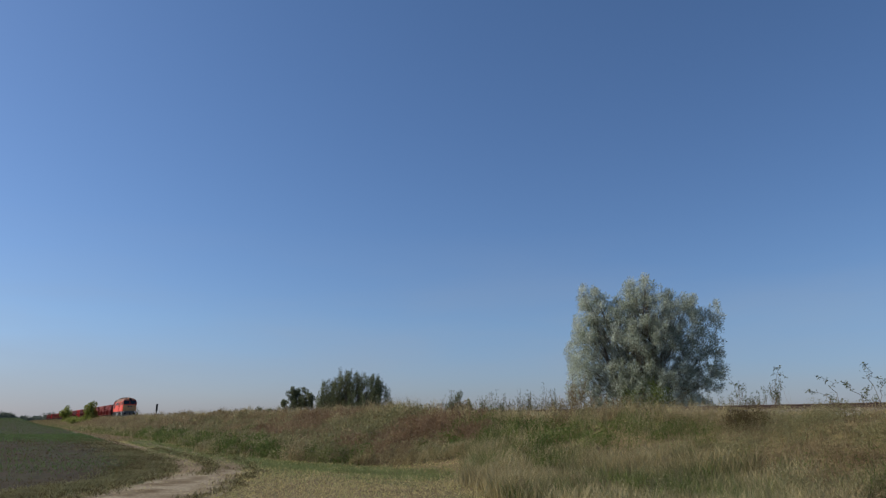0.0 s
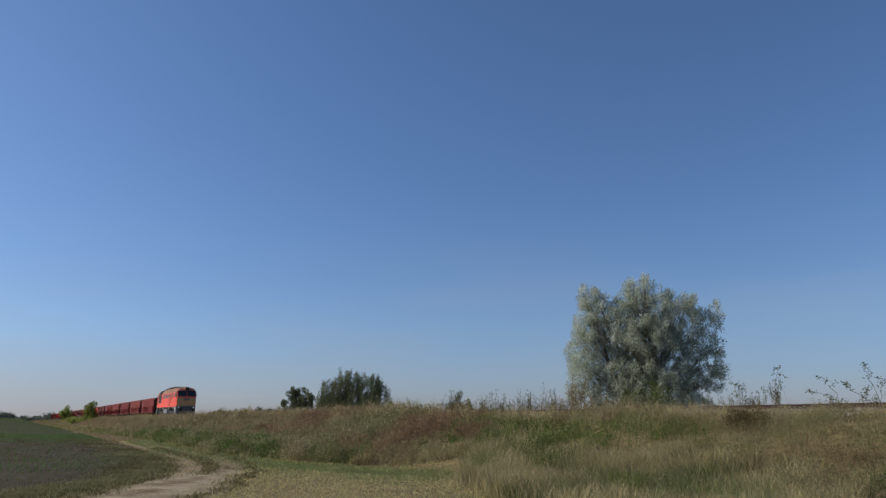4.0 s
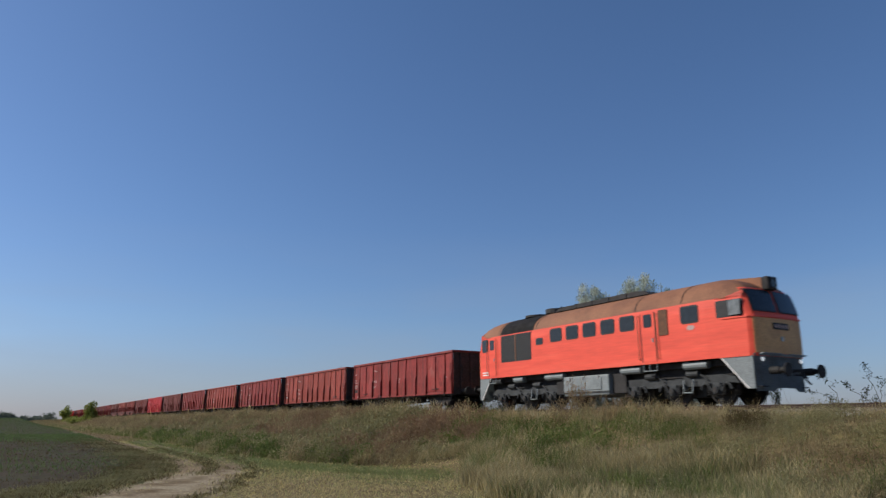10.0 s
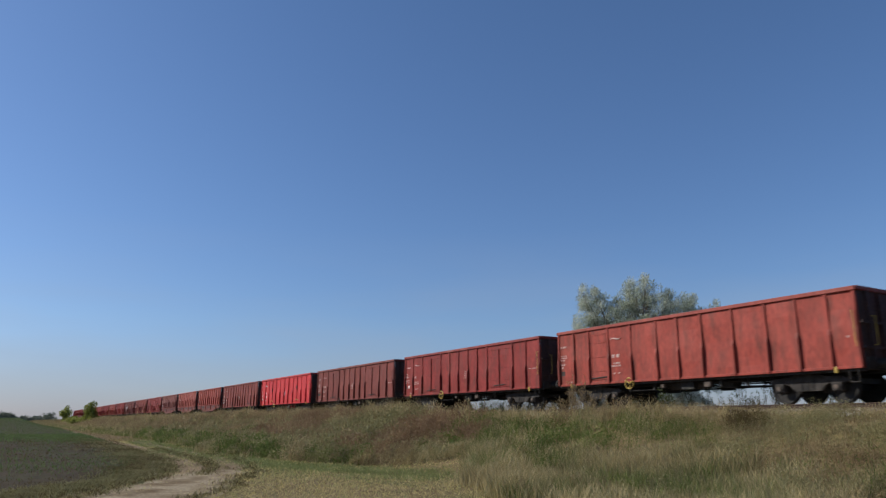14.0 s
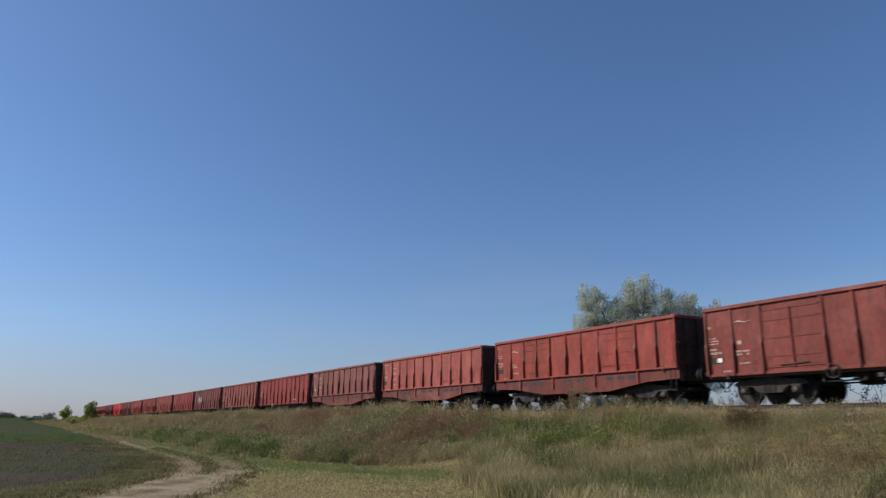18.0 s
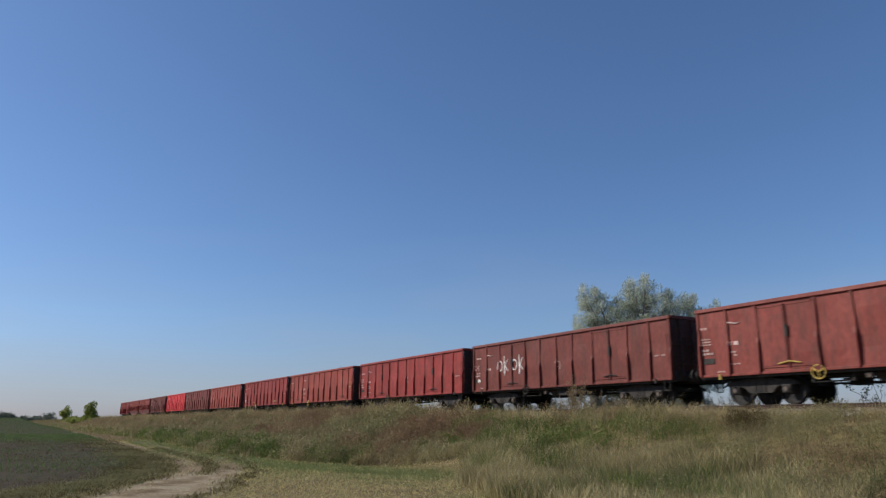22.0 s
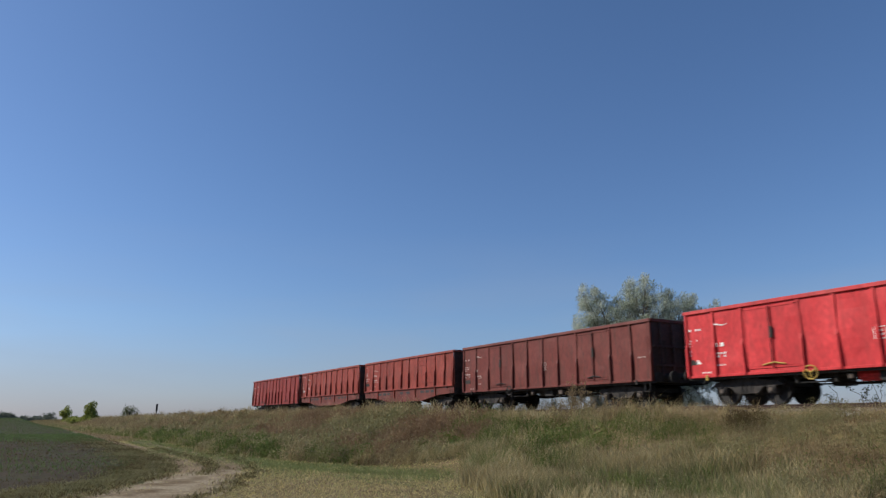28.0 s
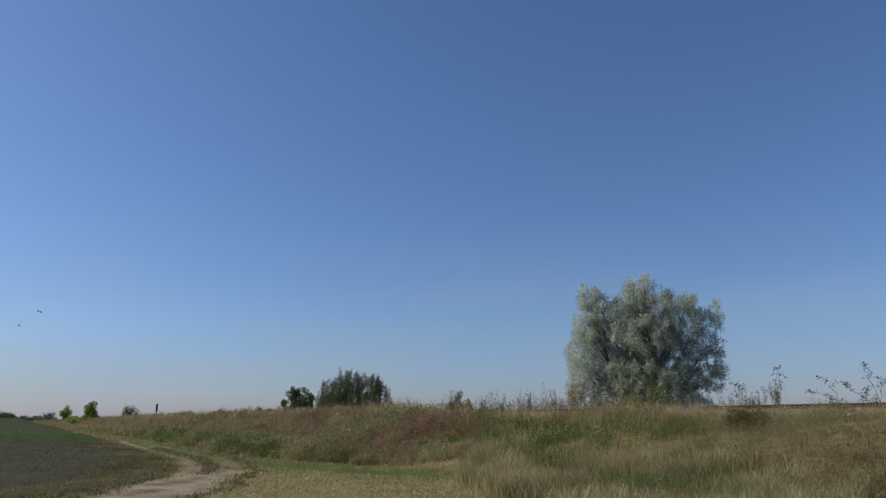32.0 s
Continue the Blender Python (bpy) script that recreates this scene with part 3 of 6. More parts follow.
    keep = lane_y - y > 1.6 + rng.normal(0, 0.25, len(x))
    x, y = x[keep], y[keep]
    q = rng.uniform(0, 1, len(x)) < 0.55 + 0.3 * wave(x * 0.8, y)
    for w, mat, name in ((q, M_OLIVE, "verge_olive"), (~q, M_TROD, "verge_brown")):
        blades(name, x[w], y[w], rng.uniform(0.03, 0.11, w.sum()), 0.010 * np.clip(-x[w] / 24, 0.8, 2.6), mat, 1.4, "low olive grass along the edge of the field", z=height(x[w], y[w]) + 0.02)
    # tufts that creep over the edges of the lane and along its middle
    x = -13 - 32 * rng.uniform(0, 1, 9000) ** 1.1
    lane_y = np.interp(x, [-60, -48, -31, -25, -20.5, -15.5, -8, 2], [7.8, 7.6, 7.0, 6.1, 4.4, 2.2, -1.4, -6])
    side = rng.choice([-1.0, 1.0], len(x))
    mid = (rng.uniform(0, 1, len(x)) < 0.5) & (x < -22)
    y = lane_y + np.where(mid, rng.normal(0, 0.22, len(x)), side * (1.65 + 0.3 * wave(x * 1.9, side) - np.abs(rng.normal(0, 0.3, len(x)))))
    q = rng.uniform(0, 1, len(x)) < 0.6
    for w, mat, name in ((q, M_TROD, "lane_tufts"), (~q, M_OLIVE, "lane_edge_grass")):
        blades(name, x[w], y[w], rng.uniform(0.03, 0.1, w.sum()), 0.009 * np.clip(-x[w] / 20, 0.8, 2.4), mat, 1.4, "low brown and olive tufts on the lane", z=height(x[w], y[w]) + 0.02)
    # growth between lane and field farther off
    x, y = scatter(26000, -300, -62, 5.5, 12.5, 1.5)
    keep = (y > field_edge(x) - 0.3) & (y < tall_edge(x) + 0.5)
    x, y = x[keep], y[keep]
    blades("lane_verge", x, y, rng.uniform(0.05, 0.22, len(x)), 0.012 * np.clip(-x / 60, 1, 4), M_BROWN, 0.7, "brown and olive grass along the lane")
    # taller clumps of weeds on the bank
    cx, cy = scatter(230, -150, -24, 10.4, 19.0, 1.3)
    m = 70
    ch = rng.uniform(0.45, 1.0, len(cx)) * np.where(cx > -34, 0.7, 1.0)
    x, y = np.repeat(cx, m) + rng.normal(0, 0.28, len(cx) * m), np.repeat(cy, m) + rng.normal(0, 0.28, len(cx) * m)
    h = np.repeat(ch, m) * rng.uniform(0.35, 1.15, len(x))
    tone = np.repeat(rng.uniform(0, 1, len(cx)), m)
    for q, mat, name in ((tone < 0.5, M_BROWN, "weed_clumps"), ((tone >= 0.5) & (tone < 0.8), M_STRAW, "straw_clumps"), (tone >= 0.8, M_HERB, "green_clumps")):
        blades(name, x[q], y[q], h[q], 0.008 * np.clip(-x[q] / 30, 0.8, 2.6), mat, 0.4, "tall weeds in clumps on the embankment", "weed")
    # ragged tall weeds along the near shoulder of the track, farther off
    cx, cy = scatter(170, -170, -33, 16.8, 19.3, 1.2)
    m = 26
    ch = rng.uniform(0.4, 1.25, len(cx)) ** 1.3
    x, y = np.repeat(cx, m) + rng.normal(0, 0.35, len(cx) * m), np.repeat(cy, m) + rng.normal(0, 0.2, len(cx) * m)
    blades("crest_weeds", x, y, np.repeat(ch, m) * rng.uniform(0.3, 1.15, len(x)), 0.009 * np.clip(-x / 30, 0.8, 3.0), M_BROWN, 0.35, "ragged dry weeds along the crest of the embankment", "weed")
    # crop rows
    k = rng.integers(0, 110, 90000)
    x = -16 - 84 * rng.uniform(0, 1, len(k)) ** 1.2
    y = 8 - k * 0.26 + rng.normal(0, 0.055, len(k))
    band = np.exp(-((x + 30) / 6) ** 2) * 0.95 + np.clip((-x - 66) / 14, -0.7, 1.6) - 0.3 * (x > -24)
    keep = (y < field_edge(x) - 0.6) & (0.5 * wave(x * 0.13 + 2, y * 0.3) + band + rng.normal(0, 0.5, len(k)) > 0.0)
    x, y = x[keep], y[keep]
    xf, yf = scatter(60000, -520, -80, -40, 10, 1.5)
    keep = yf < field_edge(xf) - 0.4
    x, y = np.concatenate([x, xf[keep]]), np.concatenate([y, yf[keep]])
    blades("young_crop", x, y, rng.uniform(0.04, 0.10, len(x)), 0.011 * np.clip(-x / 25, 0.8, 9), M_SPROUT, 0.9, "rows of young green crop", "crop", z=height(x, y) + 0.04)
    # clods and stubble of the near field
    x, y = scatter(42000, -75, -15, -26, 8, 1.5)
    keep = y < field_edge(x) - 0.1
    x, y = x[keep], y[keep]
    blades("field_stubble", x, y, rng.uniform(0.02, 0.06, len(x)), 0.012 * np.clip(-x / 22, 0.8, 3), M_TROD, 1.2, "brown stubble and clods on the tilled field", "stubble", z=height(x, y) + 0.035)
    # rough growth of the far embankment
    x, y = scatter(15000, -900, -225, 11.5, 20.0, 1.6)
    q = rng.uniform(0, 1, len(x)) < 0.55
    for w, mat, name in ((q, M_BROWN, "far_weeds"), (~q, M_OLIVE, "far_herbs")):
        blades(name, x[w], y[w], rng.uniform(0.3, 0.9, w.sum()), 0.05 * np.clip(-x[w] / 200, 1, 5), mat, 0.5, "dry growth on the far embankment", "weed")
    # far side of the track: verge grass and thin dry stalks against the sky
    x, y = scatter(26000, -260, -8, 23.6, 30, 1.5)
    blades("verge_grass", x, y, rng.uniform(0.15, 0.4, len(x)), 0.009 * np.clip(-x / 30, 0.8, 3), M_STRAW, 0.5, "dry grass on the far verge of the track")
    x, y = scatter(2600, -190, -15.5, 23.6, 26.5, 1.4)
    h = rng.gamma(3.0, 0.17, len(x)) * np.clip(0.75 + 0.5 * wave(x * 0.5, y), 0.25, 1.5) + 0.2
    blades("dry_stalks", x, y, np.minimum(h, 1.5), 0.007 * np.clip(-x / 30, 0.7, 3), M_BROWN, 0.35, "thin dry stalks on the far verge of the track")
    x, y = scatter(1500, -150, -6, 17.6, 19.2, 1.3)
    h = rng.gamma(2.5, 0.13, len(x)) * np.where(x < -36, 1.3, 0.6) + 0.12
    blades("shoulder_stalks", x, y, np.minimum(h, 1.1), 0.006 * np.clip(-x / 30, 0.7, 3), M_BROWN, 0.4, "thin dry stalks on the near shoulder of the track")


make_grass()


# ---- track ----
track = tagged(new("railway_track"), "single railway track on a grassed ballast bed", "railway track", kind="structure")
track.location = (0, TRACK_Y, RAIL_Z)
bm = bmesh.new()
prof = [(-2.6, -0.62), (-1.55, -0.2), (1.55, -0.2), (2.6, -0.62)]
xs_b = [-1500, -600, -300] + list(np.arange(-160, 40, 1.0)) + [60, 200, 900]
rows = [[bm.verts.new((x, py + 0.08 * math.sin(x * 1.7 + i), pz + (0.02 * math.sin(x * 2.3 + 2 * i)))) for i, (py, pz) in enumerate(prof)] for x in xs_b]
for r0, r1 in zip(rows[:-1], rows[1:]):
    for i in range(3):
        bm.faces.new((r0[i], r1[i], r1[i + 1], r0[i + 1]))
part("ballast_bed", bm, M_BALLAST, track)
RAIL_PROFILE = [(-0.065, -0.17), (0.065, -0.17), (0.065, -0.155), (0.012, -0.135), (0.012, -0.045), (0.036, -0.035), (0.036, -0.004), (0.028, 0), (-0.028, 0), (-0.036, -0.004), (-0.036, -0.035), (-0.012, -0.045), (-0.012, -0.135), (-0.065, -0.155)]
for side in (-1, 1):
    bm = bmesh.new()
    ends = [[bm.verts.new((x, side * 0.7535 + py, pz)) for py, pz in RAIL_PROFILE] for x in (-1500, 900)]
    n = len(RAIL_PROFILE)
    for i in range(n):
        bm.faces.new((ends[0][i], ends[0][(i + 1) % n], ends[1][(i + 1) % n], ends[1][i]))
    bmesh.ops.recalc_face_normals(bm, faces=bm.faces[:])
    part("rail", bm, M_RAIL, track, "rusty steel rail")


SLEEPER = bpy.data.meshes.new("sleeper")
bm = boxes((-0.13, 0.13, -1.25, 1.25, -0.36, -0.172), bevel=0.02)
bm.to_mesh(SLEEPER)
bm.free()
SLEEPER.materials.append(M_SLEEPER)
for k in range(150):
    sl = new("sleeper", SLEEPER)
    sl.parent = track
    sl.location = (2 - 0.6 * k, 0, 0)


def make_ballast_stones():
    n = 9000
    x, y = scatter(n, -70, 2, -2.4, 2.3, 1.5)
    z = np.interp(np.abs(y), [0, 1.55, 2.6], [-0.19, -0.19, -0.58])
    r = rng.uniform(0.025, 0.06, n)
    corner = np.array([[1, 0, -0.5], [-0.5, 0.87, -0.5], [-0.5, -0.87, -0.5], [0.3, 0.2, 0.8], [-0.4, -0.1, 0.7]])
    v = corner[None] * r[:, None, None] * rng.uniform(0.7, 1.3, (n, 5, 3)) + np.stack([x, y, z], -1)[:, None]
    o = (np.arange(n) * 5)[:, None]
    f = np.concatenate([o + np.array([t]) for t in ([0, 1, 3], [1, 4, 3], [1, 2, 4], [2, 0, 4], [0, 3, 4], [0, 2, 1])], 1).ravel()
    ob = new("ballast_stones", raw_mesh("ballast_stones", v.reshape(-1, 3), f, np.full(n * 6, 3), M_STONE))
    ob.location = track.location
    tagged(ob, "loose grey-brown ballast stones", "ballast", kind="stuff")


make_ballast_stones()


# ---- trees, bushes, weeds ----
def leaf_cloud(centres, radii, count, leaf, mat, name, parent, droop=0.0, label=""):
    """Many small leaves on the shells of clumps, so that the crown has gaps and an uneven outline."""
    centres, radii = np.array(centres, float), np.array(radii, float)
    vol = radii.prod(1) ** 0.75
    k = rng.choice(len(centres), count, p=vol / vol.sum())
    d = rng.normal(0, 1, (count, 3))
    d /= np.linalg.norm(d, axis=1)[:, None]
    rad = 0.15 + 0.95 * rng.uniform(0, 1, count) ** 0.6
    c = centres[k] + d * rad[:, None] * radii[k]
    axis_ = rng.normal(0, 0.8, (count, 3)) + np.array([0, 0, -droop]) + d * 0.7
    axis_ /= np.linalg.norm(axis_, axis=1)[:, None]
    side = np.cross(axis_, rng.normal(0, 1, (count, 3)))
    side /= np.linalg.norm(side, axis=1)[:, None]
    L = leaf[0] * rng.uniform(0.6, 1.4, count)[:, None]
    Wd = leaf[1] * rng.uniform(0.7, 1.3, count)[:, None]
    v = np.stack([c, c + axis_ * L * 0.5 + side * Wd, c + axis_ * L, c + axis_ * L * 0.5 - side * Wd], 1)
    f = np.arange(count * 4)
    ob = new(name, raw_mesh(name, v.reshape(-1, 3), f, np.full(count, 4), mat))
    ob.parent = parent
    if label:
        ob["label"] = label
    return ob


def limb(bm, pts, r0, r1, n=6):
    for k in range(len(pts) - 1):
        a, b = k / (len(pts) - 1), (k + 1) / (len(pts) - 1)
        rod(bm, pts[k], pts[k + 1], r0 + (r1 - r0) * a, n, r0 + (r1 - r0) * b)


def make_tree(name, place, clumps, count, leaf, mat, label, category="tree", stems=7, thick=0.09, droop=0.3, twigs=2):
    """clumps: (x, y, z, rx, ry, rz) round the foot, in metres."""
    tree = tagged(new(name), label, category)
    tree.location = place
    cl = np.array(clumps, float)
    order = np.argsort(-cl[:, 2])
    trunk = bmesh.new()
    branch = bmesh.new()
    for k in range(stems):
        c = cl[order[k % len(cl)]]
        foot = Vector((rng.normal(0, 0.25), rng.normal(0, 0.25), -0.15))
        top = Vector((c[0], c[1], c[2] + 0.3 * c[5]))
        mid = foot.lerp(top, 0.5) + Vector((rng.normal(0, 0.25), rng.normal(0, 0.25), -0.1 * top.z))
        q1 = foot.lerp(mid, 0.5) + Vector((rng.normal(0, 0.12), rng.normal(0, 0.12), 0))
        limb(trunk, [foot, q1, mid], thick * 1.2, thick * 0.6)
        limb(branch, [mid, mid.lerp(top, 0.5) + Vector((rng.normal(0, 0.2), rng.normal(0, 0.2), 0)), top], thick * 0.6, thick * 0.12)
    for c in cl:
        for _ in range(twigs):
            a = Vector((c[0] * 0.6, c[1] * 0.6, c[2] * 0.6))
            b = Vector((c[0] + rng.normal(0, c[3] * 0.5), c[1] + rng.normal(0, c[4] * 0.5), c[2] + rng.normal(0, c[5] * 0.5)))
            limb(branch, [a, a.lerp(b, 0.5) + Vector((0, 0, 0.1)), b], thick * 0.16, thick * 0.05, 4)
    tagged(part("trunk", trunk, M_BARK, tree), kind="stuff" if stems > 1 else "")
    tagged(part("branch", branch, M_BARK, tree), kind="stuff")
    leaf_cloud(cl[:, :3], cl[:, 3:], count, leaf, mat, "crown", tree, droop)
    return tree


def filled(shapes, n, r0, r1):
    """Clumps spread evenly through the union of ellipsoids (x, z, rx, rz, ry)."""
    sh = np.array(shapes, float)
    lo, hi = (sh[:, :2] - sh[:, 2:4]).min(0), (sh[:, :2] + sh[:, 2:4]).max(0)
    out = []
    while len(out) < n:
        x, z, y = rng.uniform(lo[0], hi[0]), rng.uniform(max(lo[1], 0.15), hi[1]), rng.uniform(-sh[:, 4].max(), sh[:, 4].max())
        if (((x - sh[:, 0]) / sh[:, 2]) ** 2 + ((z - sh[:, 1]) / sh[:, 3]) ** 2 + (y / sh[:, 4]) ** 2 < 1).any():
            r = rng.uniform(r0, r1)
            out.append((x, y, z, r, r, r * rng.uniform(1.0, 1.8)))
    return out


def clumpy(shapes, n, jitter, r0, r1):
    """Clumps filled into large ellipsoids (x, z, rx, rz, ry)."""
    out = []
    for x, z, rx, rz, ry in shapes:
        for _ in range(n):
            d = rng.normal(0, 1, 3)
            d /= np.linalg.norm(d)
            u = rng.uniform(0.2, 1.0)
            r = rng.uniform(r0, r1)
            out.append((x + d[0] * rx * u, d[1] * ry * u, max(z + d[2] * rz * u, 0.25), r, r, r * rng.uniform(0.9, 1.5)))
    return out


# the silver willow beyond the track; the view runs aslant, so its breadth lies mostly along (0.55, 0.84) of the ground
def make_willow():
    lobes = [(0.1, 5.35, 1.45, 1.45, 1.6), (0.0, 5.95, 0.95, 1.0, 1.2), (-2.6, 5.65, 0.75, 1.0, 1.0), (-2.2, 5.1, 0.8, 1.0, 1.2), (-2.6, 4.0, 1.05, 1.5, 1.4), (-2.9, 2.1, 1.1, 1.3, 1.4), (-3.5, 3.0, 0.42, 1.1, 0.8), (0.0, 3.8, 2.0, 1.6, 1.9),
             (0.0, 1.7, 2.8, 1.3, 1.9), (2.05, 4.75, 1.0, 1.15, 1.2), (1.2, 5.1, 1.0, 1.0, 1.3), (2.5, 3.75, 1.0, 1.25, 1.2), (3.55, 4.9, 0.38, 0.95, 0.5), (3.1, 4.2, 0.5, 0.9, 0.6), (3.4, 3.4, 0.5, 0.95, 0.7), (3.0, 1.9, 0.85, 0.9, 1.0), (1.2, 4.6, 1.0, 1.2, 1.4), (-1.4, 4.6, 0.9, 1.0, 1.2), (0.0, 0.6, 3.1, 0.6, 1.9), (-3.5, 1.2, 0.5, 0.8, 0.8)]
    cl = [(x, y, z, r * 0.85, r * 0.85, r * 1.2) for x, y, z, r, _, _ in filled(lobes, 1400, 0.11, 0.29)]
    t = make_tree("willow_tree", (-25.6, 27.2, 1.85), cl, 125000, (0.125, 0.015), M_WILLOW, "large many-stemmed willow with silvery green leaves", "tree", stems=40, thick=0.05, droop=-0.9, twigs=1)
    t.rotation_euler = (0, 0, radians(40))
    return t


make_willow()


def make_bush(place, shapes, count, mat, label, name="bush", leaf=(0.11, 0.024), n=26, r=(0.2, 0.45), stems=8, thick=0.04, slim=0.8, tall=1.25):
    cl = [(x, y, z, q * slim, q * slim, q * tall) for x, y, z, q, _, _ in filled(shapes, n * len(shapes), *r)]
    b = make_tree(name, place, cl, count, leaf, mat, label, "bush", stems=stems, thick=thick, droop=-0.3)
    b.rotation_euler = (0, 0, radians(31))
    return b


make_bush((-58.6, 26.0, 1.6), [(-2.7, 1.6, 1.4, 1.7, 1.4), (-1.3, 2.3, 1.1, 1.9, 1.4), (-0.4, 2.4, 1.2, 1.8, 1.5), (1.0, 2.2, 1.4, 1.6, 1.5), (2.2, 1.9, 1.1, 1.7, 1.4), (3.1, 1.1, 0.9, 1.4, 1.2), (0.2, 1.1, 3.5, 1.1, 1.6), (-0.9, 3.4, 0.35, 0.9, 0.5), (0.9, 3.2, 1.0, 0.6, 0.8)], 46000, M_DARKLEAF, "dark green spreading bush beyond the track", n=62, r=(0.1, 0.3), leaf=(0.13, 0.022), slim=0.55, tall=2.1, stems=22)
make_bush((-64.5, 26.2, 1.6), [(0, 1.2, 1.3, 1.3, 1.2), (0.9, 1.0, 1.0, 1.2, 1.0), (-1.2, 0.8, 0.9, 0.9, 0.9)], 12000, M_DARKLEAF, "grey-green feathery bush beyond the track", n=40, r=(0.1, 0.28), leaf=(0.13, 0.03), slim=0.55, tall=2.0)
make_bush((-73.0, 26.0, 1.6), [(0, 1.9, 1.7, 1.5, 1.4), (0.2, 0.9, 1.8, 0.9, 1.2), (-1.9, 1.0, 1.0, 1.0, 0.9)], 14000, M_DARKLEAF, "low dark bush beyond the track", leaf=(0.14, 0.035), n=40, r=(0.12, 0.32))
make_bush((-84.0, 25.5, 1.5), [(0, 0.8, 1.2, 0.9, 1.2), (-2, 0.6, 1.0, 0.6, 1.0)], 4500, M_DARKLEAF, "sparse dark green bush beyond the track", leaf=(0.15, 0.045), r=(0.12, 0.32))
make_bush((-39.2, 24.6, 1.7), [(0, 0.8, 0.4, 0.95, 0.5), (0.5, 0.5, 0.5, 0.6, 0.5), (-0.4, 0.5, 0.4, 0.6, 0.4)], 3000, M_DARKLEAF, "dark upright shrub beyond the track", leaf=(0.1, 0.022), r=(0.08, 0.2), stems=5)
make_bush((-24.2, 25.6, 1.7), [(0, 0.7, 1.2, 0.9, 0.8)], 1800, M_HERB, "yellow-green shrub at the foot of the willow", leaf=(0.1, 0.03))


# ---- the train ----
def wheelset(x, parent, radius=0.46):
    ws = bmesh.new()
    for side in (-1, 1):
        y = side * 0.75
        prof_w = [(0.02, y - side * 0.08), (radius + 0.03, y - side * 0.075), (radius + 0.028, y - side * 0.045), (radius, y - side * 0.035), (radius - 0.006, y + side * 0.06), (radius - 0.06, y + side * 0.06), (radius - 0.075, y + side * 0.0), (0.16, y - side * 0.01), (0.12, y + side * 0.08), (0.02, y + side * 0.08)]
        n = 24
        rings = [[ws.verts.new((r * math.cos(k * math.tau / n), yy, r * math.sin(k * math.tau / n))) for k in range(n)] for r, yy in prof_w]
        for a, b in zip(rings[:-1], rings[1:]):
            for k in range(n):
                ws.faces.new((a[k], a[(k + 1) % n], b[(k + 1) % n], b[k]))
    rod(ws, (0, -1.0, 0), (0, 1.0, 0), 0.085, 12)
    box(ws, -0.03, 0.03, -0.86, -0.835, 0.1, 0.3)
    bmesh.ops.recalc_face_normals(ws, faces=ws.faces[:])
    ob = part("wheelset", ws, M_IRON, parent, "dark steel wheelset")
    ob.location = (x, 0, radius)
    return ob


def make_bogie(x, parent, spring_mat):
    bogie = bmesh.new()
    box(bogie, -0.25, 0.25, -1.0, 1.0, 0.62, 0.86, bevel=0.03)
    box(bogie, -0.35, 0.35, -0.3, 0.3, 0.84, 0.95, bevel=0.02)
    for s in (-1, 1):
        box(bogie, -1.25 * 1.0 if s < 0 else 1.2, -1.2 if s < 0 else 1.25, -0.95, 0.95, 0.55, 0.7)
    b = part("bogie", bogie, M_IRON, parent, "grimy two-axle cast bogie")
    b.location = (x, 0, 0)
    for s in (-1, 1):
        y = s * 1.0
        pts = [(-1.3, 0.62), (-1.12, 0.74), (-0.55, 0.78), (-0.3, 0.86), (0.3, 0.86), (0.55, 0.78), (1.12, 0.74), (1.3, 0.62), (1.12, 0.58), (0.6, 0.56), (0.4, 0.36), (-0.4, 0.36), (-0.6, 0.56), (-1.12, 0.58)]
        part("side_frame", prism(pts, y - 0.06, y + 0.06), M_IRON2, b)
        for q in (-0.9, 0.9):
            bx = boxes((q - 0.15, q + 0.15, y - 0.1, y + 0.1, 0.34, 0.6), bevel=0.03)
            rod(bx, (q, y, 0.46), (q, y + s * 0.14, 0.46), 0.1, 12)
            part("axle_box", bx, M_IRON2, b)
            cap = bmesh.new()
            rod(cap, (q, y + s * 0.14, 0.46), (q, y + s * 0.155, 0.46), 0.065, 10)
            part("axle_cap", cap, M_DUST, b)
            part("brake_block", boxes((q * 0.42 - 0.05, q * 0.42 + 0.05, s * 0.75 - 0.07, s * 0.75 + 0.07, 0.3, 0.72), bevel=0.012), M_IRON2, b)
        sp = bmesh.new()
        for q in (-0.17, 0.0, 0.17):
            for k in range(5):
                rod(sp, (q, y + s * 0.02, 0.4 + k * 0.06), (q, y + s * 0.02, 0.43 + k * 0.06), 0.07, 8)
        part("spring", sp, spring_mat, b)
    for q in (-0.9, 0.9):
        w = wheelset(q, b)
        WHEELS.setdefault(("wagon", q), []).append(w)
    return b


WHEELS = {}
M_DUST = plain("brake_dust", (0.085, 0.065, 0.052), 0.85, 0, 0.4, 6)


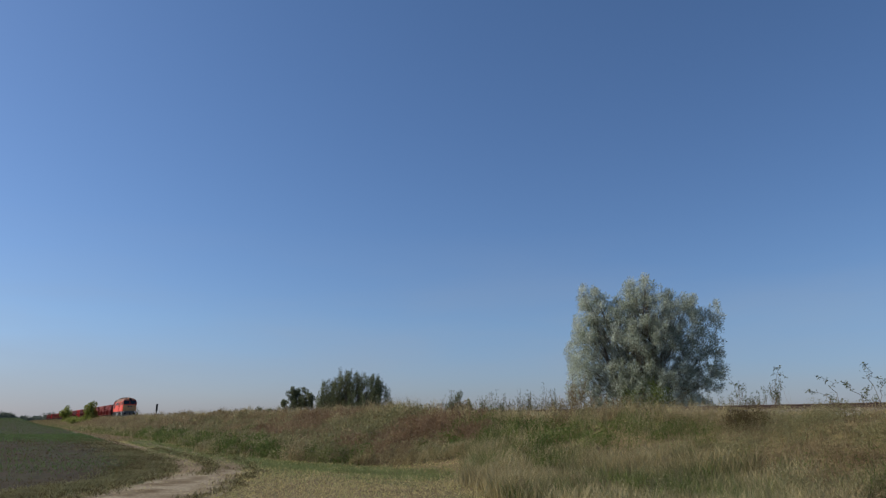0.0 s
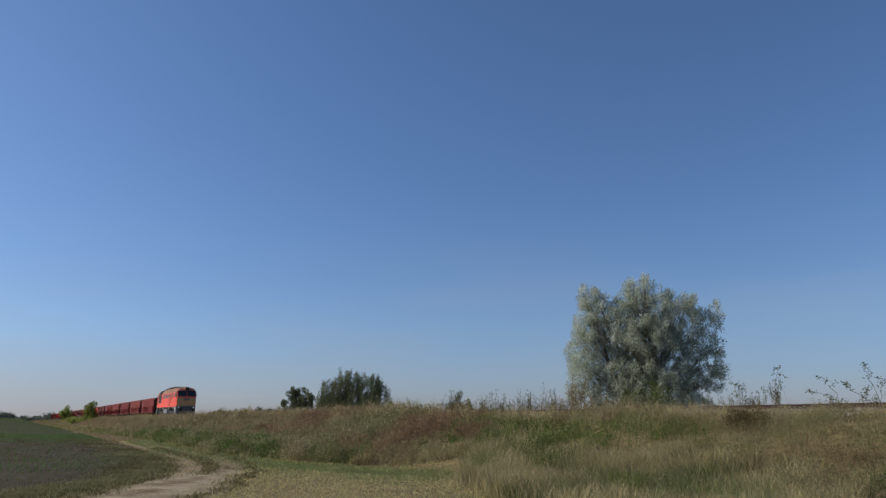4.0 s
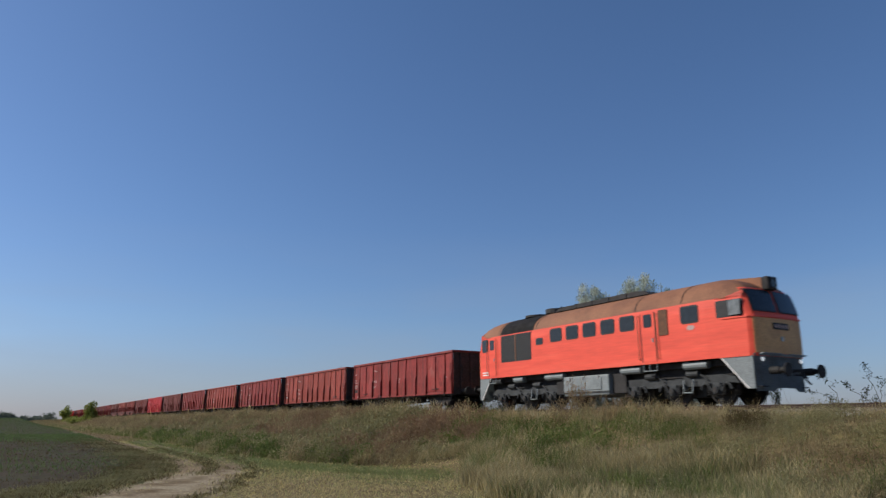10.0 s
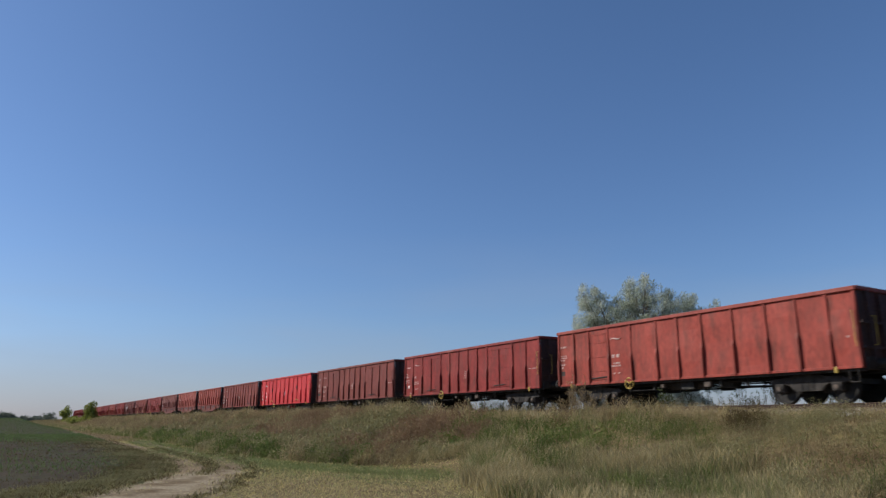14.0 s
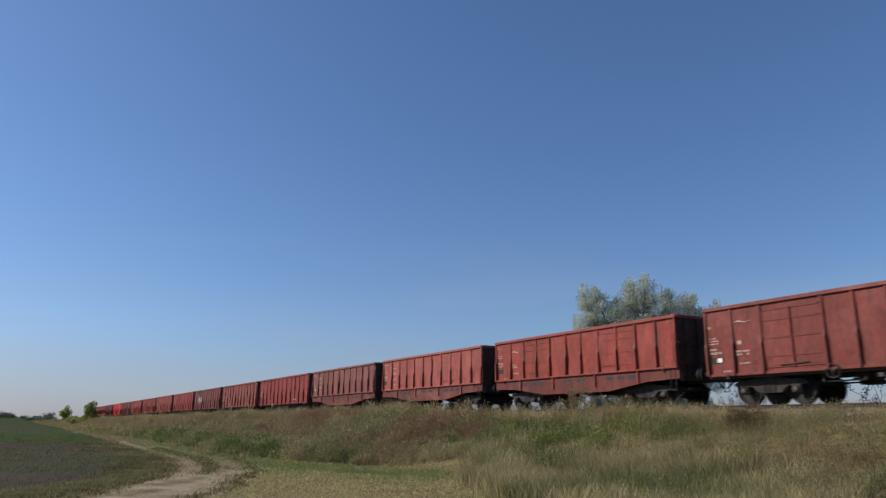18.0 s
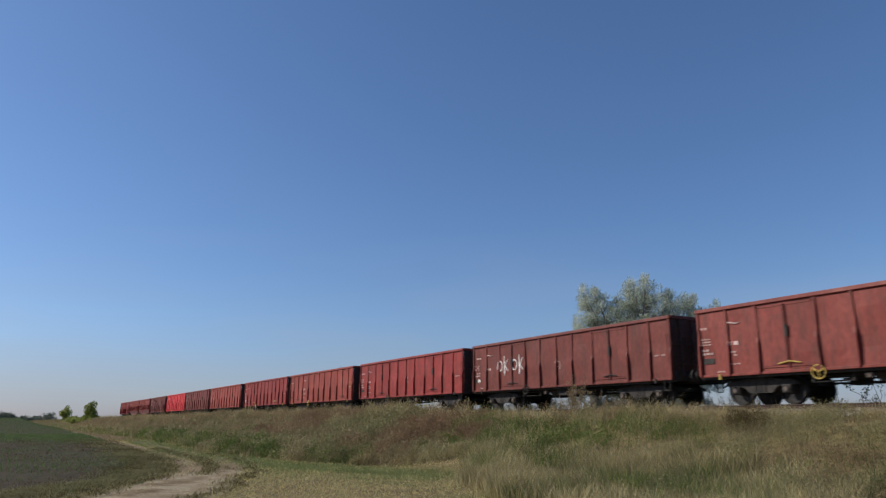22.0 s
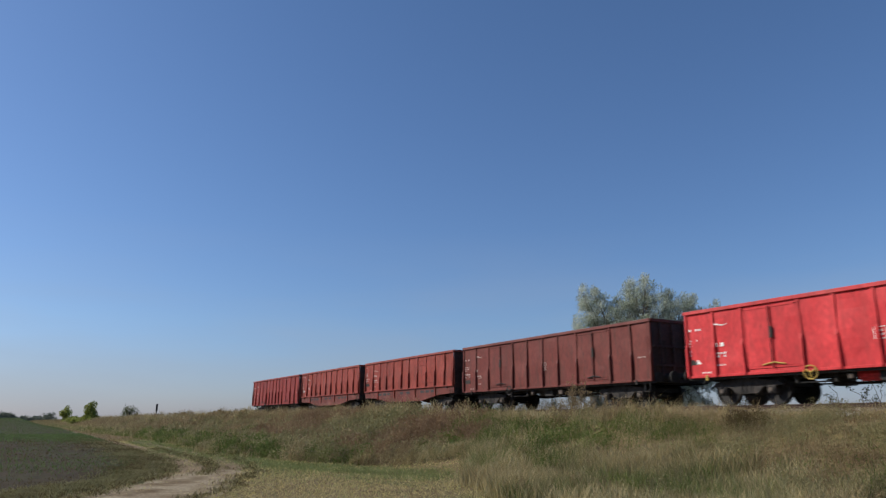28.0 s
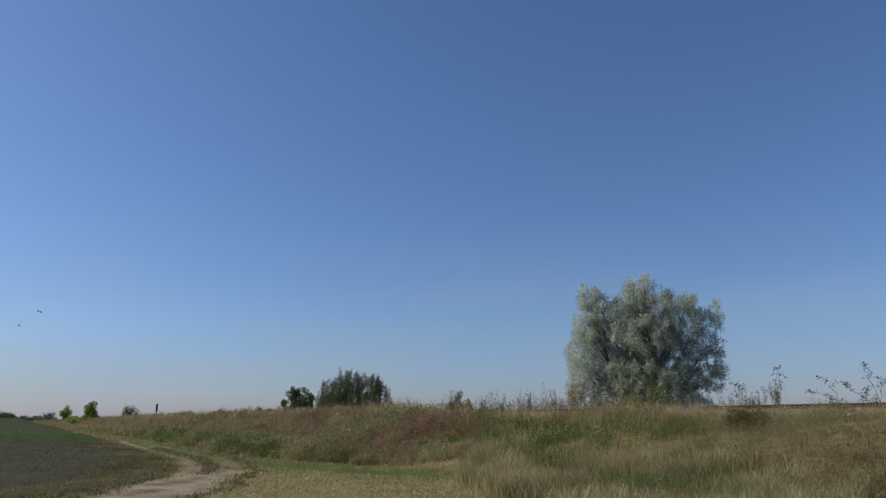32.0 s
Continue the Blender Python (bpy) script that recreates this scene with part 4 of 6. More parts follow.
def buffer_gear(parent, L, z=1.05, mat=None):
    for e in (-1, 1):
        for s in (-1, 1):
            bm = bmesh.new()
            rod(bm, (e * (L - 0.62), s * 0.875, z), (e * (L - 0.3), s * 0.875, z), 0.12, 12)
            rod(bm, (e * (L - 0.32), s * 0.875, z), (e * (L - 0.05), s * 0.875, z), 0.085, 12)
            rod(bm, (e * (L - 0.05), s * 0.875, z), (e * L, s * 0.875, z), 0.22, 16, 0.21)
            part("buffer", bm, M_IRON, parent)
        hook = bmesh.new()
        rod(hook, (e * (L - 0.6), 0, 1.05), (e * (L - 0.15), 0, 1.05), 0.045, 8)
        for k in (-1, 1):
            rod(hook, (e * (L - 0.2), 0.06 * k, 1.05), (e * (L - 0.02), 0.09 * k, 0.8), 0.025, 6)
        part("coupling", hook, M_IRON, parent)


def hose(parent, L):
    for e in (-1, 1):
        p = [(e * (L - 0.6), 0.35, 0.95), (e * (L - 0.3), 0.34, 0.9), (e * (L - 0.12), 0.3, 0.68), (e * (L - 0.02), 0.25, 0.62)]
        part("brake_hose", rods(p, 0.03), M_BLACK, parent)


def marking(parent, items, y, mat):
    """Small raised plates of paint on the side, (x0, x1, z0, z1) each."""
    for x0, x1, z0, z1 in items:
        part("marking", boxes((x0, x1, y - 0.004, y + 0.002, z0, z1)), mat, parent, "faded white lettering bars")


def dented_sheet(x0, x1, z0, z1, y, thick, seed, nx=40, nz=8, amp=0.018):
    """A side sheet of steel, slightly buckled."""
    r = np.random.default_rng(seed)
    ph = r.uniform(0, 6, 6)
    bm = bmesh.new()
    grid = []
    for f, yy in enumerate((y, y + thick)):
        rows_ = []
        for i in range(nx + 1):
            x = x0 + (x1 - x0) * i / nx
            col = []
            for j in range(nz + 1):
                z = z0 + (z1 - z0) * j / nz
                edge = min(j, nz - j, i, nx - i, 2) / 2
                d = amp * edge * (math.sin(x * 2.3 + ph[0]) * math.sin(z * 3.1 + ph[1]) + 0.7 * math.sin(x * 4.9 + ph[2] + z) + 0.5 * math.sin(x * 1.1 + z * 2 + ph[3]))
                col.append(bm.verts.new((x, yy + d, z)))
            rows_.append(col)
        grid.append(rows_)
    for f in (0, 1):
        for i in range(nx):
            for j in range(nz):
                q = (grid[f][i][j], grid[f][i + 1][j], grid[f][i + 1][j + 1], grid[f][i][j + 1])
                bm.faces.new(q if f == 0 else q[::-1])
    rim = [(i, 0) for i in range(nx)] + [(nx, j) for j in range(nz)] + [(i, nz) for i in range(nx, 0, -1)] + [(0, j) for j in range(nz, 0, -1)]
    for a, b in zip(rim, rim[1:] + rim[:1]):
        bm.faces.new((grid[0][a[0]][a[1]], grid[1][a[0]][a[1]], grid[1][b[0]][b[1]], grid[0][b[0]][b[1]]))
    bmesh.ops.recalc_face_normals(bm, faces=bm.faces[:])
    return bm


# ribs and side openings, in metres from the trailing end
RIBS = {"hatch": [0.05, 0.9, 2.94, 4.18, 5.4, 6.42, 7.48, 8.76, 9.98, 11.95, 12.73], "door": [0.05, 1.17, 2.27, 4.25, 5.35, 6.47, 7.5, 8.69, 10.65, 11.75, 12.73],
        "ladder": [0.05, 1.04, 2.1, 4.15, 5.06, 5.97, 6.85, 7.71, 8.6, 10.69, 11.73, 12.73], "single": [0.05, 0.97, 1.87, 2.98, 4.2, 5.46, 6.42, 7.45, 8.7, 9.9, 10.94, 11.9, 12.73],
        "belly": [0.05, 1.2, 2.2, 3.12, 4.05, 5.1, 6.05, 7.1, 8.1, 9.1, 10.1, 11.01]}
SPANS = {"hatch": ((0.96, 2.88), (10.04, 11.89)), "door": ((2.33, 4.19), (8.75, 10.59)), "ladder": ((2.16, 4.09), (8.66, 10.63)), "single": ((2.0, 2.92),), "belly": ((2.25, 4.0), (7.15, 9.05))}
# buffers beyond the body
OVERHANG = {"hatch": 0.7, "door": 0.5, "ladder": 0.65, "single": 0.65, "belly": 0.5}


def make_wagon(kind, mat, hatch_mat, rail_mat, label, seed, yellow=True, extra=None):
    """An open bogie goods wagon. kind: hatch, door, ladder or belly. Its origin is on the rail top, amid the wagon."""
    r = random.Random(seed)
    bright_marks = yellow and "bright" in label
    wagon = tagged(new("goods_wagon"), label, "goods wagon", "open wagons of the train")
    belly = kind == "belly"
    hb = 5.53 if belly else 6.39          # half the body's length
    L = hb + OVERHANG[kind]
    top = 3.2
    low = 1.34 if belly else 0.93
    W_ = 1.40
    part("floor", boxes((-hb + 0.05, hb - 0.05, -1.36, 1.36, 1.16, 1.24)), M_INSIDE, wagon)
    for s in (-1, 1):
        y = s * W_
        part("side_wall", dented_sheet(-hb, hb, low, top - 0.06, y - 0.02 if s < 0 else y, 0.02, seed * 2 + s), mat, wagon)
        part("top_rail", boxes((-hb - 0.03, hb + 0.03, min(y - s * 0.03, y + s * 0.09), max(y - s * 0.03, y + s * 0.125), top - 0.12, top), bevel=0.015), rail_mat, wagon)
        # ribs
        for from_rear in RIBS[kind]:
            x = -hb + from_rear
            w = 0.04
            bend = r.uniform(-0.03, 0.03)
            knee = low + 0.42 * (top - low)
            prof_r = [(0.004, low + 0.02), (0.125, low + 0.02), (0.12, knee), (0.07, knee + 0.16), (0.06, top - 0.12), (0.004, top - 0.12)]
            bm = bmesh.new()
            rr_ = [[bm.verts.new((x + sx * w + (bend if 1 < i < 4 else 0), y + s * d, z)) for i, (d, z) in enumerate(prof_r)] for sx in (-1, 1)]
            for i in range(len(prof_r)):
                bm.faces.new((rr_[0][i], rr_[1][i], rr_[1][(i + 1) % 6], rr_[0][(i + 1) % 6]))
            bm.faces.new(rr_[0])
            bm.faces.new(rr_[1][::-1])
            bmesh.ops.recalc_face_normals(bm, faces=bm.faces[:])
            part("rib", bm, mat, wagon)
        # sole bar
        if belly:
            pts = [(-hb, 1.34), (hb, 1.34), (hb, 0.95), (4.0, 0.9), (2.0, 0.62), (-2.0, 0.62), (-4.0, 0.9), (-hb, 0.95)]
            y0, y1 = sorted((y - s * 0.04, y + s * 0.02))
            part("sole_bar", prism(pts, y0, y1), M_SOLE, wagon, "grimy brown fish-belly sole bar")
            part("sill_rail", boxes((-hb, hb, min(y + s * 0.02, y + s * 0.11), max(y + s * 0.02, y + s * 0.11), 1.31, 1.38), bevel=0.01), mat, wagon)
            # black plates stand in for the shade inside the sole bar's openings
            for x in (-3.3, -2.7, -2.1, 2.1, 2.7, 3.3, -0.4, 0.4):
                y0, y1 = sorted((y + s * 0.02, y + s * 0.026))
                part("sole_bar_opening_plate", boxes((x - 0.2, x + 0.2, y0, y1, 1.05, 1.18), bevel=0.0), M_BLACK, wagon, "black plate for the shade inside an oval opening")
            for x in (-3.6, -1.3, 1.3, 3.6):
                y0, y1 = sorted((y + s * 0.02, y + s * 0.08))
                part("bracket", boxes((x - 0.035, x + 0.035, y0, y1, 0.84, 1.31)), mat, wagon)
        else:
            y0, y1 = sorted((y - s * 0.16, y - s * 0.03))
            part("sole_bar", boxes((-hb, hb, y0, y1, 0.84, 1.16), bevel=0.01), M_IRON2, wagon)
            y0, y1 = sorted((y + s * 0.0, y + s * 0.07))
            part("bottom_rail", boxes((-hb, hb, y0, y1, low - 0.02, low + 0.06), bevel=0.01), mat, wagon)
        # doors and hatches
        for a, b in SPANS[kind]:
            x0, x1 = -hb + a, -hb + b
            y0, y1 = sorted((y + s * 0.012, y + s * 0.045))
            zt = top - (0.2 if kind in ("door", "hatch") else 0.3)
            zb = low + (0.16 if kind != "belly" else 0.25)
            frame_ = bmesh.new()
            for q in ((x0, x0 + 0.05, zb, zt), (x1 - 0.05, x1, zb, zt), (x0, x1, zt - 0.05, zt), (x0, x1, zb, zb + 0.05)):
                box(frame_, q[0], q[1], y0, y1, q[2], q[3])
            hatch = part("hatch", frame_, hatch_mat if kind == "hatch" else mat, wagon)
            yy0, yy1 = sorted((y + s * 0.012, y + s * 0.03))
            part("hatch_panel", boxes((x0 + 0.055, x1 - 0.055, yy0, yy1, zb + 0.055, zt - 0.055), bevel=0.006), hatch_mat, hatch)
            xm = (x0 + x1) / 2
            yb = y + s * 0.06
            if kind == "door":
                part("lock_bar", rods([(xm + 0.03, yb, zb - 0.02), (xm + 0.03, yb, zt)], 0.025), mat, hatch)
                part("door_seam", boxes((xm - 0.035, xm - 0.02, min(y, yb), max(y, yb) , zb, zt)), M_IRON, hatch)
                part("latch", boxes((xm - 0.02, xm + 0.09, min(yb, yb + s * 0.05), max(yb, yb + s * 0.05), 2.0, 2.35), bevel=0.01), M_IRON2, hatch)
                part("lever", rods([(xm - 0.35, yb, zb + 0.1), (xm + 0.05, yb + s * 0.03, zb + 0.16), (xm + 0.4, yb, zb + 0.1)], 0.022), M_YELLOW if yellow and s < 0 else M_IRON2, hatch)
            elif kind in ("ladder", "single"):
                for z in np.linspace(zb + 0.35, zt - 0.35, 3):
                    part("cross_bar", boxes((x0, x1, y0, y1 + 0.0, z - 0.025, z + 0.025)), mat, hatch)
                if kind == "ladder":
                    part("lock_bar", rods([(xm, yb, zb), (xm, yb, zt)], 0.025), mat, hatch)
                part("lever", rods([(xm - 0.45, yb, zb + 0.06), (xm + 0.45, yb, zb + 0.1)], 0.025), M_IRON2, hatch)
            elif kind == "hatch":
                part("lever", rods([(xm - 0.3, yb, zb + 0.1), (xm + 0.3, yb, zb + 0.13)], 0.025), M_IRON2, hatch)
                part("middle_post", boxes((xm - 0.035, xm + 0.035, min(y, y + s * 0.08), max(y, y + s * 0.08), zb, zt)), mat, hatch)
            else:
                for z in (zb + 0.5, zt - 0.3):
                    part("cross_bar", boxes((x0, x1, y0, y1, z - 0.02, z + 0.02)), mat, hatch)
        # gear under the body
        if not belly:
            part("brake_wheel", ring_wheel((-hb + (4.2 if s < 0 else 4.8)) + r.uniform(-0.25, 0.25), y + s * 0.1, 0.88, 0.2, 0.02), M_YELLOW if yellow else M_IRON2, wagon, "yellow brake hand wheel" if yellow else "rusty brake hand wheel")
        part("corner_step", rods([(hb * 0.97, y + s * 0.02, low), (hb * 0.97, y + s * 0.02, 0.55), (hb * 0.93, y + s * 0.02, 0.55), (hb * 0.93, y + s * 0.02, low)], 0.018), M_IRON2, wagon)
        part("tie_down", boxes((hb * 0.87, hb * 0.882, min(y + s * 0.03, y + s * 0.1), max(y + s * 0.03, y + s * 0.1), low - 0.12, low + 0.06), bevel=0.008), M_YELLOW if yellow else M_IRON2, wagon)
        part("tie_down", boxes((-hb * 0.882, -hb * 0.87, min(y + s * 0.03, y + s * 0.1), max(y + s * 0.03, y + s * 0.1), low - 0.12, low + 0.06), bevel=0.008), M_YELLOW if yellow else M_IRON2, wagon)
    for e in (-1, 1):
        x = e * hb
        x0, x1 = sorted((x, x - e * 0.02))
        part("end_wall", boxes((x0, x1, -1.38, 1.38, 0.98, top - 0.06)), M_SHADED_END, wagon)
        x0, x1 = sorted((x - e * 0.02, x + e * 0.08))
        part("end_top_rail", boxes((x0, x1, -1.42, 1.42, top - 0.11, top + 0.004), bevel=0.012), mat, wagon)
        for y in (-0.95, -0.32, 0.32, 0.95):
            x0, x1 = sorted((x + e * 0.004, x + e * 0.09))
            part("end_rib", boxes((x0, x1, y - 0.05, y + 0.05, 0.98, top - 0.12)), M_SHADED_END, wagon)
        for z in (1.5, 2.2):
            x0, x1 = sorted((x + e * 0.004, x + e * 0.07))
            part("end_beam", boxes((x0, x1, -1.38, 1.38, z - 0.04, z + 0.04)), M_SHADED_END, wagon)
        x0, x1 = sorted((x - e * 0.1, x + e * 0.06))
        part("head_stock", boxes((x0, x1, -1.35, 1.35, 0.88, 1.22), bevel=0.012), M_IRON2, wagon)
        for y in (-0.95, ):
            part("handrail", rods([(x + e * 0.1, y, 1.55), (x + e * 0.2, y, 1.57), (x + e * 0.2, y, 2.35), (x + e * 0.1, y, 2.37)], 0.016), M_YELLOW if yellow else M_IRON2, wagon, "yellow grab rail" if yellow else "")
        part("side_handrail", rods([(x - e * 0.1, -W_ - 0.02, 1.5), (x - e * 0.1, -W_ - 0.13, 1.52), (x - e * 0.1, -W_ - 0.13, 2.5), (x - e * 0.1, -W_ - 0.02, 2.52)], 0.013), M_YELLOW if yellow and e > 0 else mat, wagon)
    part("centre_sill", boxes((-hb, hb, -0.3, 0.3, 0.84, 1.15)), M_IRON, wagon)
    if not belly:
        tank = bmesh.new()
        rod(tank, (-0.9, -0.75, 0.78), (0.7, -0.75, 0.78), 0.19, 14)
        part("air_tank", tank, mat if "bright" in label else M_IRON2, wagon, smooth=False)
        gear = boxes((1.2, 1.7, -0.8, -0.4, 0.6, 0.84), (-2.4, -1.9, 0.3, 0.8, 0.55, 0.84), bevel=0.02)
        rod(gear, (-2.0, -0.5, 0.7), (3.0, -0.5, 0.6), 0.025, 6)
        rod(gear, (-3.0, 0.3, 0.62), (2.5, 0.3, 0.62), 0.03, 6)
        for s_ in (-1, 1):
            rod(gear, (-2.9, s_ * 0.9, 0.78), (2.9, s_ * 0.9, 0.78), 0.03, 6)
            box(gear, -0.2, 0.35, min(s_ * 0.95, s_ * 1.15), max(s_ * 0.95, s_ * 1.15), 0.58, 0.84)
            for xx in (-2.6, -1.4, 1.5, 2.5):
                box(gear, xx - 0.03, xx + 0.03, min(s_ * 1.1, s_ * 1.2), max(s_ * 1.1, s_ * 1.2), 0.6, 0.86)
            rod(gear, (-2.6, s_ * 1.1, 0.62), (-1.4, s_ * 1.1, 0.62), 0.025, 6)
        part("brake_gear", gear, M_IRON, wagon)
        part("brake_valve", boxes((0.9, 1.15, -1.3, -1.18, 0.62, 0.8), bevel=0.015), M_DUST, wagon)
        part("brake_valve", boxes((-1.0, -0.85, -1.3, -1.18, 0.66, 0.8), bevel=0.015), M_DUST, wagon)
    buffer_gear(wagon, L)
    hose(wagon, L)
    for e in (-1, 1):
        make_bogie(e * (hb - 1.95), wagon, M_IRON)
    # painted inscriptions near the trailing end, as worn bars
    y = -W_ - 0.024
    z0 = 1.5 if belly else 1.15
    xa, xb = -hb + 0.14, -hb + {"hatch": 3.05, "door": 1.1, "ladder": 1.15, "single": 3.1, "belly": 1.3}[kind]
    mm = M_WHITE if bright_marks else M_FADED

    def block(x, z, cols, rows_, w, h, gap, name="lettering", keep=0.85):
        bm = bmesh.new()
        for b in range(rows_):
            for a in range(cols):
                if r.random() < keep:
                    x0 = x + a * (w + gap)
                    zz = z - b * (h + gap * 1.3)
                    box(bm, x0, x0 + w * r.uniform(0.6, 1.0), y - 0.004, y + 0.003, zz, zz + h)
        if bm.verts:
            tagged(part(name, bm, mm, wagon, "worn pale lettering bars"), kind="stuff")
        else:
            bm.free()

    holder = part("label_holder", boxes((xa, xa + 0.46, y - 0.006, y + 0.003, z0 + 0.2, z0 + 0.38)), M_IRON2, wagon, "dark label holder")
    if bright_marks or seed % 3 == 0:
        part("paper_label", boxes((xa + 0.26, xa + 0.44, y - 0.010, y - 0.007, z0 + 0.22, z0 + 0.36)), M_WHITE, holder, "white paper label")
    block(-hb + 0.6, z0 - 0.1, 4, 1, 0.06, 0.05, 0.04)
    block(xa, z0 + 1.35, 4, 1, 0.11, 0.07, 0.03)
    block(xa, z0 + 1.0, 3, 3, 0.10, 0.045, 0.035)
    block(xa, z0 + 0.62, 3, 2, 0.12, 0.07, 0.04)
    logo = bmesh.new()
    for k in range(5):
        rod(logo, (xb + 0.12 * k, y, 2.62 + 0.03 * math.sin(k * 1.3)), (xb + 0.12 * k + 0.12, y, 2.62 + 0.03 * math.sin(k * 1.3 + 1.3)), 0.028 if k in (1, 2, 3) else 0.014, 5)
    part("painted_emblem", logo, mm, wagon, "worn pale winged emblem shape")
    block(xb + 0.05, z0 + 0.75, 2, 1, 0.16, 0.12, 0.08)
    block(xb, z0 + 0.5, 4, 2, 0.10, 0.06, 0.03)
    block(xb + 0.1, z0 + 0.12, 3, 1, 0.10, 0.05, 0.03)
    if kind != "belly":
        outline = bmesh.new()
        for q in ((-0.05, 0.29, 1.98, 2.0), (-0.05, 0.29, 1.66, 1.68), (-0.05, -0.03, 1.66, 2.0), (0.27, 0.29, 1.66, 2.0)):
            box(outline, q[0], q[1], y - 0.004, y + 0.003, q[2], q[3])
        part("painted_square", outline, mm, wagon, "worn pale painted square")
        block(0.0, 1.86, 2, 2, 0.09, 0.05, 0.04)
        block(hb - 0.8, 1.78, 5, 1, 0.07, 0.05, 0.035)
    if extra == "tag":
        for k in range(4):
            x = -4.1 + 0.48 * k + (0.2 if k > 1 else 0)
            pts_ = [(x + 0.2 * math.cos(a), y - 0.004, 2.05 + 0.24 * math.sin(a)) for a in np.linspace(0, 6.2, 10)] if k % 2 == 0 else [(x - 0.1, y - 0.004, 2.5), (x - 0.08, y - 0.004, 1.6), (x - 0.06, y - 0.004, 2.0), (x + 0.18, y - 0.004, 2.35), (x - 0.04, y - 0.004, 2.05), (x + 0.16, y - 0.004, 1.8)]
            part("sprayed_stroke", rods([(a, b, c) for a, b, c in pts_], 0.035, 5), M_WHITE, wagon, "white sprayed scribble")
    return wagon, L


M_SOLE = paint("sole_bar_paint", (0.13, 0.03, 0.022), wear=0.85)
M_FADED = plain("faded_marking", (0.42, 0.30, 0.27), 0.75, 0, 0.25)

RED, DARK, BROWN, RUST, PALE = (0.46, 0.032, 0.035), (0.15, 0.036, 0.028), (0.175, 0.038, 0.029), (0.235, 0.042, 0.029), (0.172, 0.058, 0.047)
OXIDE, PINK = (0.235, 0.031, 0.026), (0.33, 0.083, 0.063)
# kind, paint, its words, trailing end of the body at 15 s, yellow fittings
ROSTER = [
    ("hatch", OXIDE, "oxide red", 35.25, False), ("hatch", RUST, "rusty red", 21.0, False), ("hatch", OXIDE, "oxide red", 6.85, True),
    ("single", RUST, "rusty red", -7.5, True), ("ladder", OXIDE, "oxide red", -21.55, True), ("ladder", DARK, "dark brown", -35.75, False),
    ("door", RED, "bright red", -50.0, True), ("ladder", BROWN, "brown-red", -64.05, False), ("belly", RUST, "rusty red", -76.35, False),
    ("belly", PINK, "faded pinkish red", -88.65, False), ("belly", PALE, "faded dull brown", -100.95, False), ("door", OXIDE, "oxide red", -114.7, True),
    ("door", BROWN, "brown-red", -128.55, True), ("door", DARK, "dark brown", -142.5, False), ("door", OXIDE, "oxide red", -156.25, False),
    ("hatch", RUST, "rusty red", -170.3, True), ("door", OXIDE, "oxide red", -183.98, True), ("door", RUST, "rusty red", -198.3, False),
    ("door", BROWN, "brown-red", -211.9, False), ("door", RED, "bright red", -225.33, True), ("door", DARK, "dark brown", -239.7, False),
    ("belly", RUST, "rusty red", -251.75, False), ("belly", RUST, "rusty red", -263.8, False), ("ladder", OXIDE, "oxide red", -277.3, False)]
WORDS = {"hatch": "open goods wagon with two low side hatches", "door": "open goods wagon with double side doors", "ladder": "open goods wagon with barred side hatches", "single": "open goods wagon with one small barred hatch", "belly": "short open goods wagon with a fish-belly sole bar"}
TRAIN = []
for k, (kind, colour, words, rear, yel) in enumerate(ROSTER):
    shade = 1 + 0.12 * math.sin(k * 2.7)
    c = tuple(np.array(colour) * shade)
    bright = colour is RED
    mat = paint("wagon_paint", c, fade=tuple(np.array(c) * 1.15 + np.array((0.05, 0.035, 0.03))) if bright else tuple(np.array(c) * 1.0 + np.array((0.06, 0.03, 0.024))), wear=0.24 if bright else 0.72)
    hm = paint("hatch_paint", tuple(np.array(c) * (1.2 if k in (0, 1) else 1.0)), wear=0.5) if kind == "hatch" else mat
    # top rails: sunlight along them is put into a paler, pinker colour
    rm = paint("top_rail_sunlit_paint", tuple(np.array(c) * 0.92 + np.array((0.02, 0.016, 0.016))), wear=0.3)
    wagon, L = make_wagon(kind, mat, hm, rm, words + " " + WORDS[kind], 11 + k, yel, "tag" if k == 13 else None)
    TRAIN.append((wagon, rear + L - OVERHANG[kind]))


# ---- the diesel locomotive ----
M_ORANGE = material("orange_paint", [(0.32, (0.66, 0.078, 0.045)), (0.5, (0.74, 0.088, 0.05)), (0.7, (0.78, 0.11, 0.062))], 1.2, 0.5, 0, 0.03, fine=(5, 0.06), streak=(0.35, 0.35, 3.0))
M_ORANGE.node_tree.nodes["Principled BSDF"].inputs["Specular IOR Level"].default_value = 0.25
M_ROOFBROWN = material("roof_brown", [(0.3, (0.16, 0.065, 0.032)), (0.5, (0.245, 0.105, 0.05)), (0.75, (0.20, 0.085, 0.042))], 0.7, 0.8, 0, 0.2, fine=(20, 0.2))
M_SOOT = plain("soot", (0.024, 0.021, 0.02), 0.85, 0, 0.4, 3)
M_MUSTARD = material("mustard_paint", [(0.3, (0.50, 0.265, 0.095)), (0.6, (0.60, 0.33, 0.125)), (0.8, (0.42, 0.215, 0.085))], 1.5, 0.6, 0, 0.1, fine=(20, 0.2))
M_GREY = material("grey_paint", [(0.3, (0.13, 0.145, 0.145)), (0.6, (0.20, 0.22, 0.22)), (0.85, (0.10, 0.10, 0.095))], 1.4, 0.6, 0, 0.15, fine=(24, 0.25))
M_BOGIEGREY = material("bogie_grey", [(0.3, (0.011, 0.012, 0.013)), (0.7, (0.036, 0.039, 0.04))], 3, 0.75, 0, 0.3, fine=(24, 0.3))
